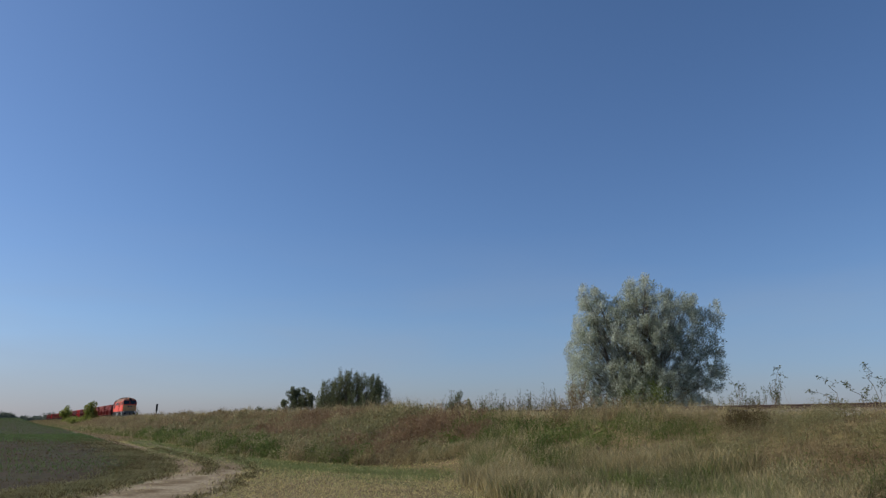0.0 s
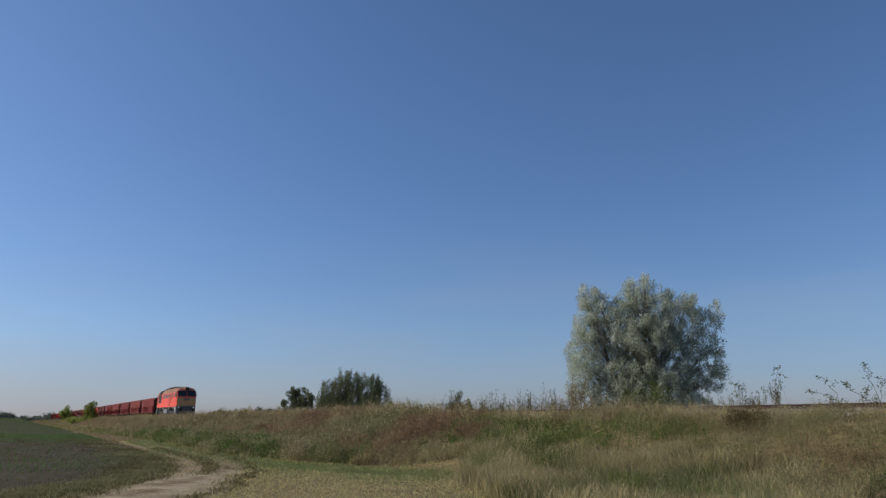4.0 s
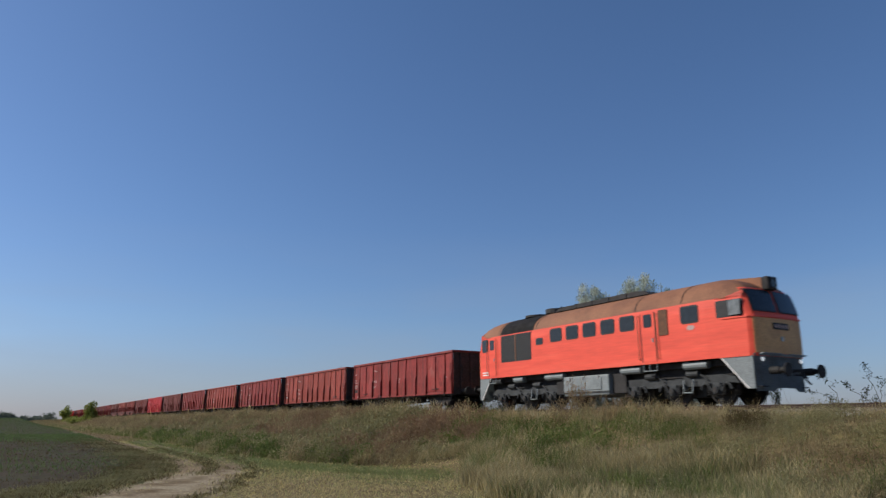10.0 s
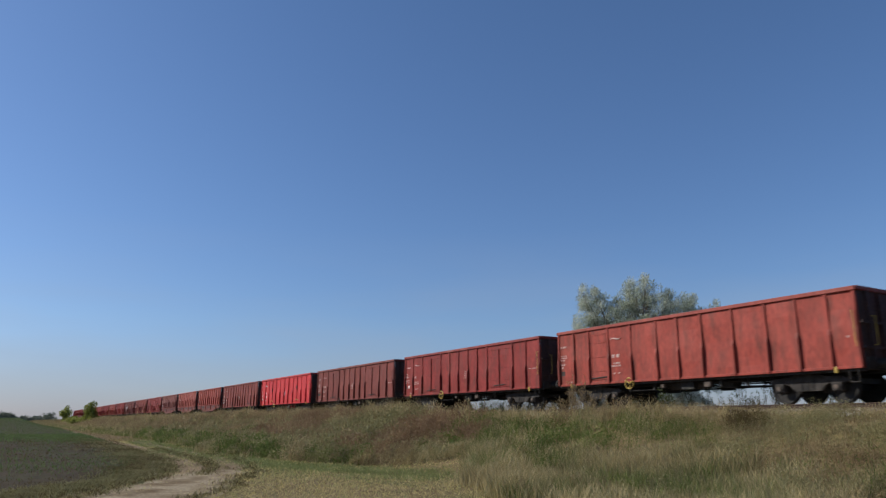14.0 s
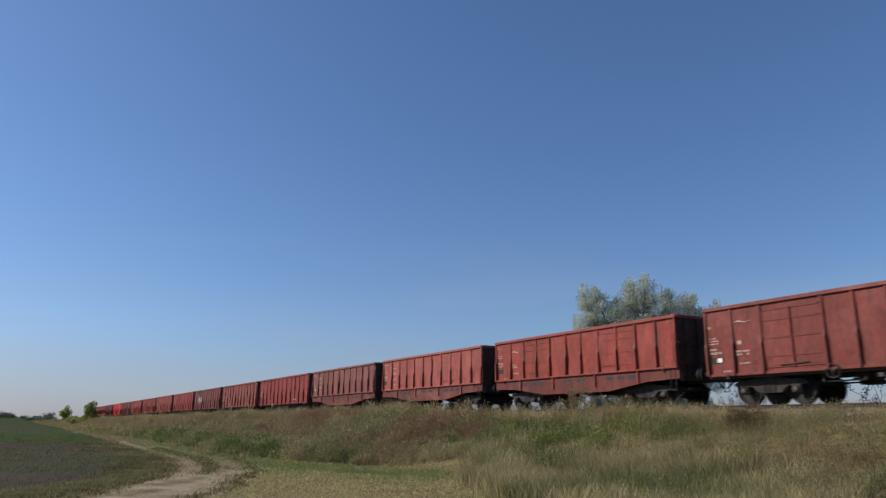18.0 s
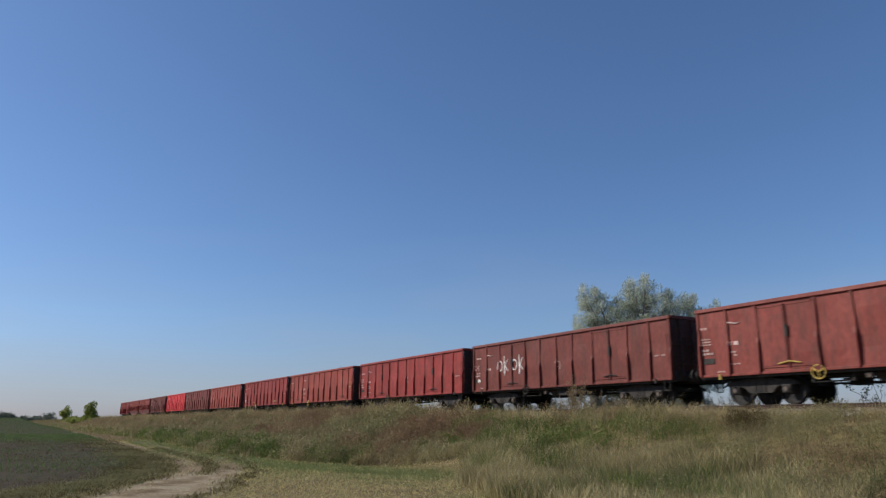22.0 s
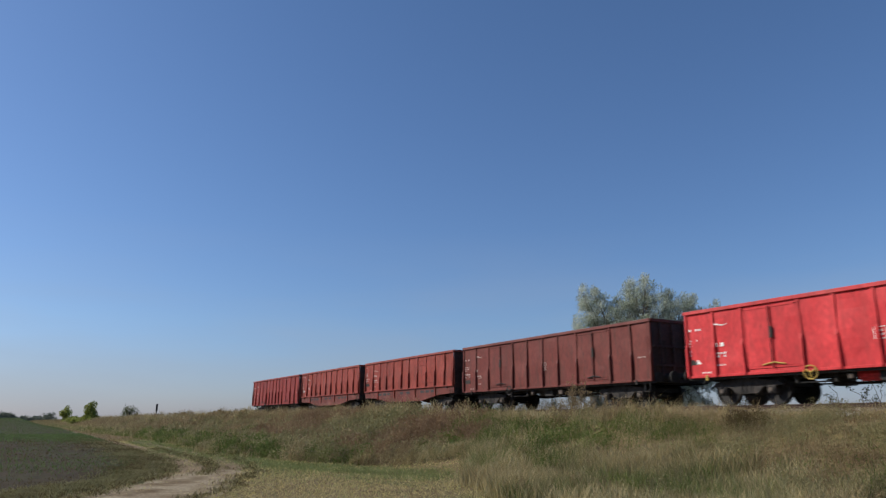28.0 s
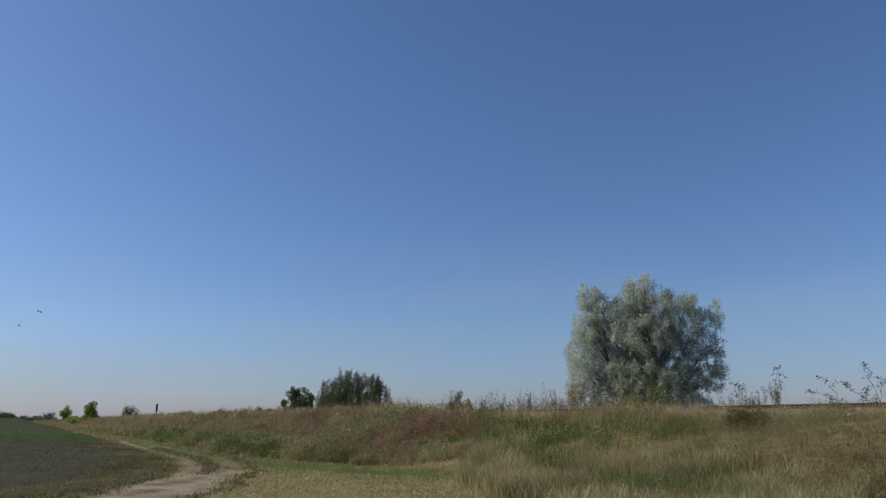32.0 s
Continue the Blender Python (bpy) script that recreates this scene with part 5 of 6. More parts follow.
M_LOUVRE = plain("louvre_brown", (0.11, 0.045, 0.018), 0.8)
M_GLASS = plain("dark_glass", (0.02, 0.024, 0.028), 0.15, 0, 0.2)
M_GLASS.node_tree.nodes["Principled BSDF"].inputs["Specular IOR Level"].default_value = 0.35
M_PANE = plain("grey_pane", (0.16, 0.17, 0.17), 0.25, 0, 0.2)
M_LAMP = bpy.data.materials.new("lit_lamp")
M_LAMP.use_nodes = True
M_LAMP.node_tree.nodes["Principled BSDF"].inputs["Emission Color"].default_value = (1, 0.93, 0.8, 1)
M_LAMP.node_tree.nodes["Principled BSDF"].inputs["Emission Strength"].default_value = 0.5

LEVELS = [(1.52, 1.475, 7.92), (1.62, 1.475, 7.94), (2.1, 1.475, 7.95), (2.8, 1.475, 7.95), (2.9, 1.475, 7.93), (3.2, 1.47, 7.86), (3.5, 1.45, 7.77)]
ROOF_LEVELS = [(3.5, 1.452, 7.77), (3.7, 1.38, 7.69), (3.9, 1.24, 7.5), (4.06, 1.04, 7.22), (4.19, 0.8, 6.85), (4.29, 0.52, 6.4), (4.35, 0.22, 6.0)]


def level_at(z):
    lv = LEVELS + ROOF_LEVELS[1:]
    zs = [l[0] for l in lv]
    return float(np.interp(z, zs, [l[1] for l in lv])), float(np.interp(z, zs, [l[2] for l in lv]))


def nose_x(y, w, n):
    t = min(abs(y) / w, 1)
    return n - 0.10 * t * t - 0.17 * max(0.0, (t - 0.88) / 0.12) ** 2


def ring_at(w, n):
    ys = [w * math.sin(a) for a in np.linspace(-math.pi / 2, math.pi / 2, 25)]
    front = [(nose_x(y, w, n), y) for y in ys]
    front = [(6.2, -w)] + front + [(6.2, w)]
    return front + [(-x, -y) for x, y in front]


def loft(levels, close=True):
    bm = bmesh.new()
    rings = [[bm.verts.new((x, y, z)) for x, y in ring_at(w, n)] for z, w, n in levels]
    m = len(rings[0])
    for a, b in zip(rings[:-1], rings[1:]):
        for k in range(m):
            bm.faces.new((a[k], a[(k + 1) % m], b[(k + 1) % m], b[k]))
    if close:
        bm.faces.new(rings[-1])
    return bm


def nose_patch(z0, z1, y0, y1, off, end=1, ny=12, nz=6, corner=0.0):
    """A plate that follows the nose."""
    bm = bmesh.new()
    grid = []
    for layer in (off, off - 0.03):
        rows_ = []
        for j in range(nz + 1):
            v = j / nz
            z = z0 + (z1 - z0) * v
            w, n = level_at(z)
            row = []
            for i in range(ny + 1):
                y = y0 + (y1 - y0) * i / ny
                y = max(-w * 0.995, min(w * 0.995, y))
                row.append(bm.verts.new((end * (nose_x(y, w, n) + layer), end * y * (1 + layer * 0.6), z)))
            rows_.append(row)
        grid.append(rows_)
    for L_, rows_ in enumerate(grid):
        for j in range(nz):
            for i in range(ny):
                q = (rows_[j][i], rows_[j][i + 1], rows_[j + 1][i + 1], rows_[j + 1][i])
                bm.faces.new(q if L_ == 0 else q[::-1])
    rim = [(0, i) for i in range(ny)] + [(j, ny) for j in range(nz)] + [(nz, i) for i in range(ny, 0, -1)] + [(j, 0) for j in range(nz, 0, -1)]
    for a, b in zip(rim, rim[1:] + rim[:1]):
        bm.faces.new((grid[0][a[0]][a[1]], grid[1][a[0]][a[1]], grid[1][b[0]][b[1]], grid[0][b[0]][b[1]]))
    bmesh.ops.recalc_face_normals(bm, faces=bm.faces[:])
    return bm


def rounded(x0, x1, z0, z1, r, n=4):
    pts = []
    for cx, cz, a0 in ((x1 - r, z0 + r, -90), (x1 - r, z1 - r, 0), (x0 + r, z1 - r, 90), (x0 + r, z0 + r, 180)):
        for k in range(n + 1):
            a = radians(a0 + 90 * k / n)
            pts.append((cx + r * math.cos(a), cz + r * math.sin(a)))
    return pts


def roof_strip(x0, x1, off, zmin=3.52, n=14):
    """A band across the roof, standing proud of it."""
    zs = np.linspace(zmin, 4.35, n)
    prof_ = [(-level_at(z)[0] - off * 0.7, z + off * 0.5) for z in zs]
    prof_ += [(0, 4.36 + off)] + [(-y, z) for y, z in prof_[::-1]]
    bm = bmesh.new()
    a = [bm.verts.new((x0, y, z)) for y, z in prof_]
    b = [bm.verts.new((x1, y, z)) for y, z in prof_]
    for k in range(len(prof_) - 1):
        bm.faces.new((a[k], b[k], b[k + 1], a[k + 1]))
    bmesh.ops.solidify(bm, geom=bm.faces[:], thickness=0.02)
    bmesh.ops.recalc_face_normals(bm, faces=bm.faces[:])
    return bm


def loco_window(parent, x0, x1, z0, z1, s, r=0.08, lean=0.0):
    y = s * 1.472
    f0, f1 = sorted((y - s * 0.03, y + s * 0.014))
    fr = part("window", prism(rounded(x0 - 0.05, x1 + 0.05, z0 - 0.05, z1 + 0.05, r + 0.03), f0, f1), M_BLACK, parent)
    f0, f1 = sorted((y, y + s * 0.02))
    part("pane", prism(rounded(x0, x1, z0, z1, r), f0, f1), M_GLASS, fr, "dark window glass")


def make_locomotive():
    loco = tagged(new("diesel_locomotive"), "orange diesel locomotive with brown roof and grey skirts", "locomotive")
    part("body", loft(LEVELS, False), M_ORANGE, loco)
    part("roof", loft(ROOF_LEVELS), M_ROOFBROWN, loco, "matt brown roof", smooth=True)
    part("underframe", boxes((-7.4, 7.4, -1.25, 1.25, 1.30, 1.53), bevel=0.02), M_SOOT, loco)
    # roof fittings
    part("radiator_cover", roof_strip(-5.75, -3.2, 0.02, 3.5), M_SOOT, loco, "sooty radiator shutters")
    for x in (-5.9, -3.0, 3.0, 5.2):
        part("roof_seam", roof_strip(x - 0.02, x + 0.02, 0.012), M_SOOT, loco)
    hump = prism([(-2.6, 4.3), (-2.3, 4.46), (2.3, 4.5), (2.8, 4.44), (3.0, 4.3)], -0.62, 0.62)
    part("roof_hatch", hump, M_SOOT, loco, "black raised roof hatch")
    for x in (-2.2, -1.2, -0.2, 0.8, 1.8):
        part("hatch_rib", boxes((x - 0.03, x + 0.03, -0.65, 0.65, 4.32, 4.50), bevel=0.01), M_SOOT, loco)
    fan = bmesh.new()
    rod(fan, (-3.2, 0, 4.34), (-3.2, 0, 4.55), 0.55, 20)
    part("exhaust", fan, M_SOOT, loco)
    fan2 = bmesh.new()
    rod(fan2, (-4.5, 0, 4.3), (-4.5, 0, 4.4), 0.7, 24)
    part("fan_cowl", fan2, M_SOOT, loco)
    for e in (-1, 1):
        hl = prism([(e * 5.6, 4.25), (e * 6.2, 4.33), (e * 7.6, 4.2), (e * 7.6, 3.74), (e * 7.2, 3.76)], -0.27, 0.27)
        house = part("headlight_housing", hl, M_ROOFBROWN, loco, "brown roof headlight fairing")
        x0, x1 = sorted((e * 7.602, e * 7.86))
        part("lamp_box", boxes((x0, x1, -0.28, 0.28, 3.76, 4.21), bevel=0.05), M_SOOT, house, "sooty black headlight box")
        lens = bmesh.new()
        rod(lens, (e * 7.84, 0, 3.98), (e * 7.88, 0, 3.98), 0.14, 16)
        part("lens", lens, M_GLASS, house)
        # nose
        part("nose_panel", nose_patch(1.62, 2.76, -1.38, 1.38, 0.012, e, ny=20), M_MUSTARD, loco, "dull mustard yellow nose panel")
        part("nose_moulding", nose_patch(2.78, 2.83, -1.46, 1.46, 0.035, e, nz=1, ny=20), M_ORANGE, loco)
        for y0, y1 in ((-1.33, -0.05), (0.05, 1.33)):
            ws_ = part("windscreen", nose_patch(2.96, 3.74, y0, y1, 0.026, e), M_BLACK, loco)
            part("pane", nose_patch(3.0, 3.70, y0 + 0.05, y1 - 0.05, 0.034, e), M_GLASS, ws_)
        part("brow", nose_patch(3.5, 3.8, -1.36, 1.36, 0.012, e, ny=24), M_ORANGE, loco)
        for s in (-1, 1):
            cheek = bmesh.new()
            grid = [[cheek.verts.new((e * x, s * (level_at(3.48 + h_ * v_)[0] + 0.014), 3.48 + h_ * v_)) for v_ in (0, 0.5, 1)] for x, h_ in ((6.6, 0.01), (6.95, 0.04), (7.25, 0.1), (7.45, 0.17), (7.6, 0.22))]
            for g0, g1 in zip(grid[:-1], grid[1:]):
                for k in (0, 1):
                    cheek.faces.new((g0[k], g1[k], g1[k + 1], g0[k + 1]))
            bmesh.ops.solidify(cheek, geom=cheek.faces[:], thickness=0.02)
            bmesh.ops.recalc_face_normals(cheek, faces=cheek.faces[:])
            part("cab_cheek", cheek, M_ORANGE, loco)
        plate = part("number_panel", nose_patch(2.4, 2.62, -0.45, 0.45, 0.03, e, nz=2), M_BLACK, loco, "black number panel with pale bars")
        for k in range(6):
            y = -0.36 + k * 0.135
            part("digit_bar", nose_patch(2.45, 2.57, y, y + 0.07, 0.036, e, 1, 1), M_FADED, plate)
        star = bmesh.new()
        rod(star, (e * 7.94, 0, 2.1), (e * 7.99, 0, 2.1), 0.09, 10)
        part("emblem", star, M_STEEL, loco)
        # grey front
        part("apron", nose_patch(1.53, 1.61, -1.42, 1.42, 0.02, e, nz=1), M_GREY, loco)
        ap = bmesh.new()
        w, n = level_at(1.52)
        ys = np.linspace(-1.44, 1.44, 17)
        top_ = [ap.verts.new((e * (nose_x(y, 1.475, 7.93) - 0.02), y, 1.54)) for y in ys]
        mid_ = [ap.verts.new((e * (nose_x(y, 1.475, 7.91) - 0.04), y * 0.99, 0.95)) for y in ys]
        bot_ = [ap.verts.new((e * (nose_x(y, 1.475, 8.0) - 0.05), y * 0.95, 0.42 + 0.1 * (abs(y) < 0.6))) for y in ys]
        for k in range(16):
            ap.faces.new((top_[k], top_[k + 1], mid_[k + 1], mid_[k]))
            ap.faces.new((mid_[k], mid_[k + 1], bot_[k + 1], bot_[k]))
        bmesh.ops.solidify(ap, geom=ap.faces[:], thickness=0.03)
        part("pilot", ap, M_GREY, loco, "grey pilot plate")
        for s in (-1, 1):
            y0, y1 = sorted((s * 1.40, s * 1.45))
            part("skirt", prism([(e * 6.62, 1.53), (e * 7.74, 1.53), (e * 7.74, 0.5), (e * 7.5, 0.5)], y0, y1), M_GREY, loco, "pale grey triangular skirt")
            y0, y1 = sorted((s * 1.452, s * 1.462))
            part("skirt_line", prism([(e * 6.62, 1.53), (e * 6.67, 1.53), (e * 7.55, 0.5), (e * 7.5, 0.5)], y0, y1), M_WHITE, loco)
            lamp = bmesh.new()
            rod(lamp, (e * 7.55, s * 1.12, 1.42), (e * 7.88, s * 1.12, 1.42), 0.1, 14)
            lm = part("marker_lamp", lamp, M_GREY, loco)
            glow = bmesh.new()
            rod(glow, (e * 7.88, s * 1.12, 1.42), (e * 7.895, s * 1.12, 1.42), 0.07, 14)
            part("lens", glow, M_LAMP if e > 0 else M_GLASS, lm, "lit white headlight" if e > 0 else "")
            part("front_step", boxes(*[(min(e * 7.6, e * 7.95), max(e * 7.6, e * 7.95), s * 1.2 - 0.15, s * 1.2 + 0.15, z, z + 0.03) for z in (0.55,)], bevel=0.005), M_IRON, loco)
            part("grab_rail", rods([(e * 7.78, s * 1.25, 1.58), (e * 8.02, s * 1.25, 1.6), (e * 8.06, s * 0.3, 1.6), (e * 7.86, s * 0.3, 1.58)], 0.018), M_GREY, loco)
    # sides
    for s in (-1, 1):
        y = s * 1.475
        for k in range(5):
            c = (-1.62 + 1.05 * k) * 1
            loco_window(loco, c - 0.34, c + 0.34, 2.88, 3.36, s)
        loco_window(loco, 5.2, 5.88, 2.84, 3.36, s)
        # open cab window: black plate for the unlit cab, panes folded out beside it
        cab_w = part("cab_window", prism(rounded(6.62, 7.6, 2.84, 3.4, 0.05), *sorted((y - s * 0.01, y + s * 0.008))), M_BLACK, loco, "open cab side window, a black plate for its unlit inside")
        for x0, x1, d in ((7.1, 7.28, 0.05), (7.3, 7.54, 0.09)):
            part("pane", prism(rounded(x0, x1, 2.88, 3.38, 0.04), *sorted((y + s * (d - 0.02), y + s * d))), M_PANE, cab_w, "grey glass wind pane")
        part("cab_sill", boxes((6.8, 7.72, min(y, y + s * 0.03), max(y, y + s * 0.03), 2.77, 2.81), bevel=0.008), M_ORANGE, loco)
        loco_window(loco, -7.42, -6.95, 2.85, 3.38, s)
        loco_window(loco, -2.95, -2.55, 2.85, 3.05, s, 0.04)
        for x0, x1 in ((3.3, 3.95), (-6.8, -6.15)):
            d = part("door", prism(rounded(x0, x1, 1.6, 3.42, 0.08), min(y, y + s * 0.012), max(y, y + s * 0.012)), M_ORANGE, loco)
            for q in (x0 - 0.02, x1 + 0.02):
                part("door_seam", boxes((q - 0.012, q + 0.012, min(y, y + s * 0.006), max(y, y + s * 0.006), 1.6, 3.4)), M_SOOT, d)
            part("pane", prism(rounded(x0 + 0.12, x1 - 0.12, 2.86, 3.34, 0.08), min(y, y + s * 0.02), max(y, y + s * 0.02)), M_GLASS, d)
            part("door_handle", boxes((x1 - 0.12, x1 - 0.08, min(y, y + s * 0.05), max(y, y + s * 0.05), 2.3, 2.45)), M_STEEL, d)
            for q in (x0 - 0.12, x1 + 0.12):
                part("grab_rail", rods([(q, y, 1.7), (q, y + s * 0.07, 1.72), (q, y + s * 0.07, 3.3), (q, y, 3.32)], 0.016), M_ROOFBROWN, loco)
            st = bmesh.new()
            for a, b in (((x0, y, 1.5), (x0, y, 1.27)), ((x1, y, 1.5), (x1, y, 1.27)), ((x0, y, 1.27), (x1, y, 1.27)), ((x0 + 0.3, y, 1.5), (x0 + 0.3, y, 1.27))):
                rod(st, a, b, 0.022, 6)
            part("step", st, M_GREY, loco)
        part("louvre_panel", prism(rounded(4.15, 4.57, 2.5, 3.42, 0.03), min(y, y + s * 0.02), max(y, y + s * 0.02)), M_LOUVRE, loco, "brown louvred panel")
        # radiator grille
        g = part("radiator_grille", boxes((-5.68, -3.36, min(y - s * 0.02, y + s * 0.008), max(y - s * 0.02, y + s * 0.008), 2.2, 3.45)), M_BLACK, loco, "dark radiator grille with slats")
        for z in np.linspace(2.26, 3.38, 12):
            part("slat", boxes((-5.66, -3.38, min(y, y + s * 0.03), max(y, y + s * 0.03), z, z + 0.028)), M_BLACK, g)
        part("grille_post", boxes((-4.55, -4.5, min(y, y + s * 0.035), max(y, y + s * 0.035), 2.2, 3.45)), M_ROOFBROWN, g)
        part("sill_strip", boxes((-7.3, 7.3, min(y, y + s * 0.015), max(y, y + s * 0.015), 1.52, 1.57)), M_ORANGE, loco)
        part("rain_strip", boxes((-7.0, 7.0, min(y - s * 0.03, y + s * 0.012), max(y - s * 0.03, y + s * 0.012), 3.475, 3.51)), M_ROOFBROWN, loco)
        for j, z in enumerate((1.78, 1.66)):
            part("inscription", boxes((-7.45, -6.9 + 0.05 * j, min(y, y + s * 0.006), max(y, y + s * 0.006), z, z + 0.06)), M_WHITE, loco)
        part("maker_plate", prism(rounded(5.4, 5.72, 2.56, 2.72, 0.07), min(y, y + s * 0.01), max(y, y + s * 0.01)), M_FADED, loco)
        # gear under the sill
        for x0, x1 in ((-2.6, -1.4), (2.0, 3.0), (5.0, 6.0), (-4.9, -4.2), (-6.6, -5.9)):
            t = bmesh.new()
            rod(t, (x0, s * 1.25, 1.36), (x1, s * 1.25, 1.36), 0.14, 12)
            part("air_cylinder", t, M_GREY if x0 > -5 else M_BOGIEGREY, loco)
    tank = part("fuel_tank", boxes((-1.35, 1.35, -1.38, 1.38, 0.5, 1.3), bevel=0.05), M_GREY, loco, "pale grey fuel tank box")
    for s in (-1, 1):
        y = s * 1.38
        part("tank_flange", boxes((-1.4, 1.4, min(y, y + s * 0.04), max(y, y + s * 0.04), 0.6, 0.66)), M_BOGIEGREY, tank)
        part("tank_lid", boxes((-1.2, 0.95, min(y, y + s * 0.03), max(y, y + s * 0.03), 0.72, 1.2), bevel=0.012), M_GREY, tank)
        for x in (-0.9, -0.1, 0.8):
            part("clip", boxes((x - 0.02, x + 0.02, min(y, y + s * 0.06), max(y, y + s * 0.06), 1.12, 1.26)), M_STEEL, tank)
    part("underfloor_gear", boxes((-7.2, 7.2, -0.95, 0.95, 0.98, 1.31), (-2.0, -1.4, -1.2, 1.2, 0.6, 1.3), (1.4, 2.1, -1.2, 1.2, 0.55, 1.3), bevel=0.02), M_SOOT, loco)
    # bogies
    for e in (-1, 1):
        bg = boxes((-2.2, -1.5, -0.6, 0.6, 0.3, 0.9), (-0.9, -0.3, -0.6, 0.6, 0.3, 0.9), (0.4, 1.0, -0.6, 0.6, 0.3, 0.9), (-2.5, 2.5, -0.85, 0.85, 0.75, 1.0), bevel=0.03)
        bogie = part("bogie", bg, M_BOGIEGREY, loco, "dark grey three-axle bogie")
        bogie.location = (e * 4.3, 0, 0)
        for s in (-1, 1):
            y = s * 1.06
            pts = [(-2.75, 0.7), (-2.6, 0.92), (-2.1, 1.02), (-0.6, 1.02), (-0.3, 0.9), (0.3, 0.9), (0.6, 1.02), (2.1, 1.02), (2.6, 0.92), (2.75, 0.7), (2.5, 0.74), (1.5, 0.74), (1.3, 0.66), (0.6, 0.66), (0.4, 0.72), (-0.4, 0.72), (-0.6, 0.66), (-1.3, 0.66), (-1.5, 0.74), (-2.5, 0.74)]
            part("side_frame", prism(pts, y - 0.05, y + 0.05), M_BOGIEGREY, bogie)
            for q in (-1.85, 0.0, 1.85):
                ab = boxes((q - 0.17, q + 0.17, y - 0.1, y + 0.12, 0.36, 0.76), bevel=0.04)
                rod(ab, (q, y, 0.52), (q, y + s * 0.18, 0.52), 0.12, 14)
                part("axle_box", ab, M_BOGIEGREY, bogie)
                for d in (-1, 1):
                    horn = bmesh.new()
                    for k in range(6):
                        a0, a1 = radians(20 + k * 25), radians(45 + k * 25)
                        rod(horn, (q + d * (0.42 + 0.2 * math.cos(a0)), y + s * 0.08, 0.42 + 0.32 * math.sin(a0)), (q + d * (0.42 + 0.2 * math.cos(a1)), y + s * 0.08, 0.42 + 0.32 * math.sin(a1)), 0.05, 6)
                    part("spring_hanger", horn, M_BOGIEGREY, bogie)
                for d in (-0.3, 0.3):
                    coil = bmesh.new()
                    for k in range(5):
                        rod(coil, (q + d, y + s * 0.06, 0.36 + k * 0.07), (q + d, y + s * 0.06, 0.395 + k * 0.07), 0.075, 8)
                    part("coil_spring", coil, M_IRON, bogie)
                part("brake_block", boxes((q + 0.5, q + 0.6, s * 0.7 - 0.08, s * 0.7 + 0.08, 0.35, 0.8), bevel=0.015), M_IRON2, bogie)
                cap = bmesh.new()
                rod(cap, (q, y + s * 0.18, 0.52), (q, y + s * 0.2, 0.52), 0.085, 12)
                part("axle_cap", cap, M_IRON2, bogie)
            for q in (-0.95, 0.95):
                cyl = bmesh.new()
                rod(cyl, (q - 0.25, y + s * 0.1, 1.08), (q + 0.25, y + s * 0.1, 1.08), 0.11, 12)
                rod(cyl, (q + 0.25, y + s * 0.1, 1.08), (q + 0.6, y + s * 0.1, 0.85), 0.03, 6)
                part("brake_cylinder", cyl, M_BOGIEGREY, bogie)
            part("foot_step", rods([(0.55, y + s * 0.12, 0.9), (0.55, y + s * 0.2, 0.45), (0.95, y + s * 0.2, 0.45), (0.95, y + s * 0.12, 0.9)], 0.025), M_GREY, bogie)
            part("sand_pipe", rods([(-2.5, y, 0.95), (-2.55, y - s * 0.2, 0.4), (-2.6, y - s * 0.3, 0.15)], 0.03), M_IRON, bogie)
        for q in (-1.85, 0.0, 1.85):
            w = wheelset(q, bogie, 0.52)
            WHEELS.setdefault(("loco", q), []).append(w)
    buffer_gear(loco, 8.66, 1.05)
    hose(loco, 8.66)
    # the cabs narrow toward the nose
    for ob in loco.children_recursive:
        if "bogie" in ob.name or "bogie" in ob.parent.name or "buffer" in ob.name:
            continue
        for v in ob.data.vertices:
            v.co.y *= 1 - 0.10 * max(0.0, min(1.0, (abs(v.co.x) - 6.2) / 1.5))
    return loco


TRAIN.append((make_locomotive(), 58.2))


# ---- weeds, posts, far trees, birds ----
def make_weed(place, tall, seed, name="tall_weed", spread=0.25, mat=None, heads=7, label="dry tall weed with dark seed heads"):
    r = np.random.default_rng(seed)
    weed = tagged(new(name), label, "weed")
    weed.location = place
    st = bmesh.new()
    cs = []
    for k in range(r.integers(3, 6)):
        a, lean = r.uniform(0, 6.3), spread * r.uniform(0.3, 1.3)
        tip = Vector((lean * math.cos(a), lean * math.sin(a), tall * r.uniform(0.55, 1.0)))
        mid = tip * 0.5 + Vector((r.normal(0, 0.04), r.normal(0, 0.04), 0.05))
        limb(st, [Vector((0, 0, -0.1)), mid, tip], 0.008, 0.004, 4)
        for u in np.linspace(0.15, 1.0, 7):
            p = mid.lerp(tip, u * 2 - 1) if u > 0.5 else Vector((0, 0, 0)).lerp(mid, u * 2)
            q = p + Vector((r.normal(0, 0.06), r.normal(0, 0.06), r.uniform(0.02, 0.12)))
            rod(st, p, q, 0.003, 4)
            cs.append(tuple(q))
    tagged(part("stalk", st, M_STALK, weed), kind="stuff")
    leaf_cloud(cs, [(0.04, 0.04, 0.07)] * len(cs), heads * len(cs), (0.06, 0.013), mat or M_DARKLEAF, "foliage", weed, -0.5)
    return weed


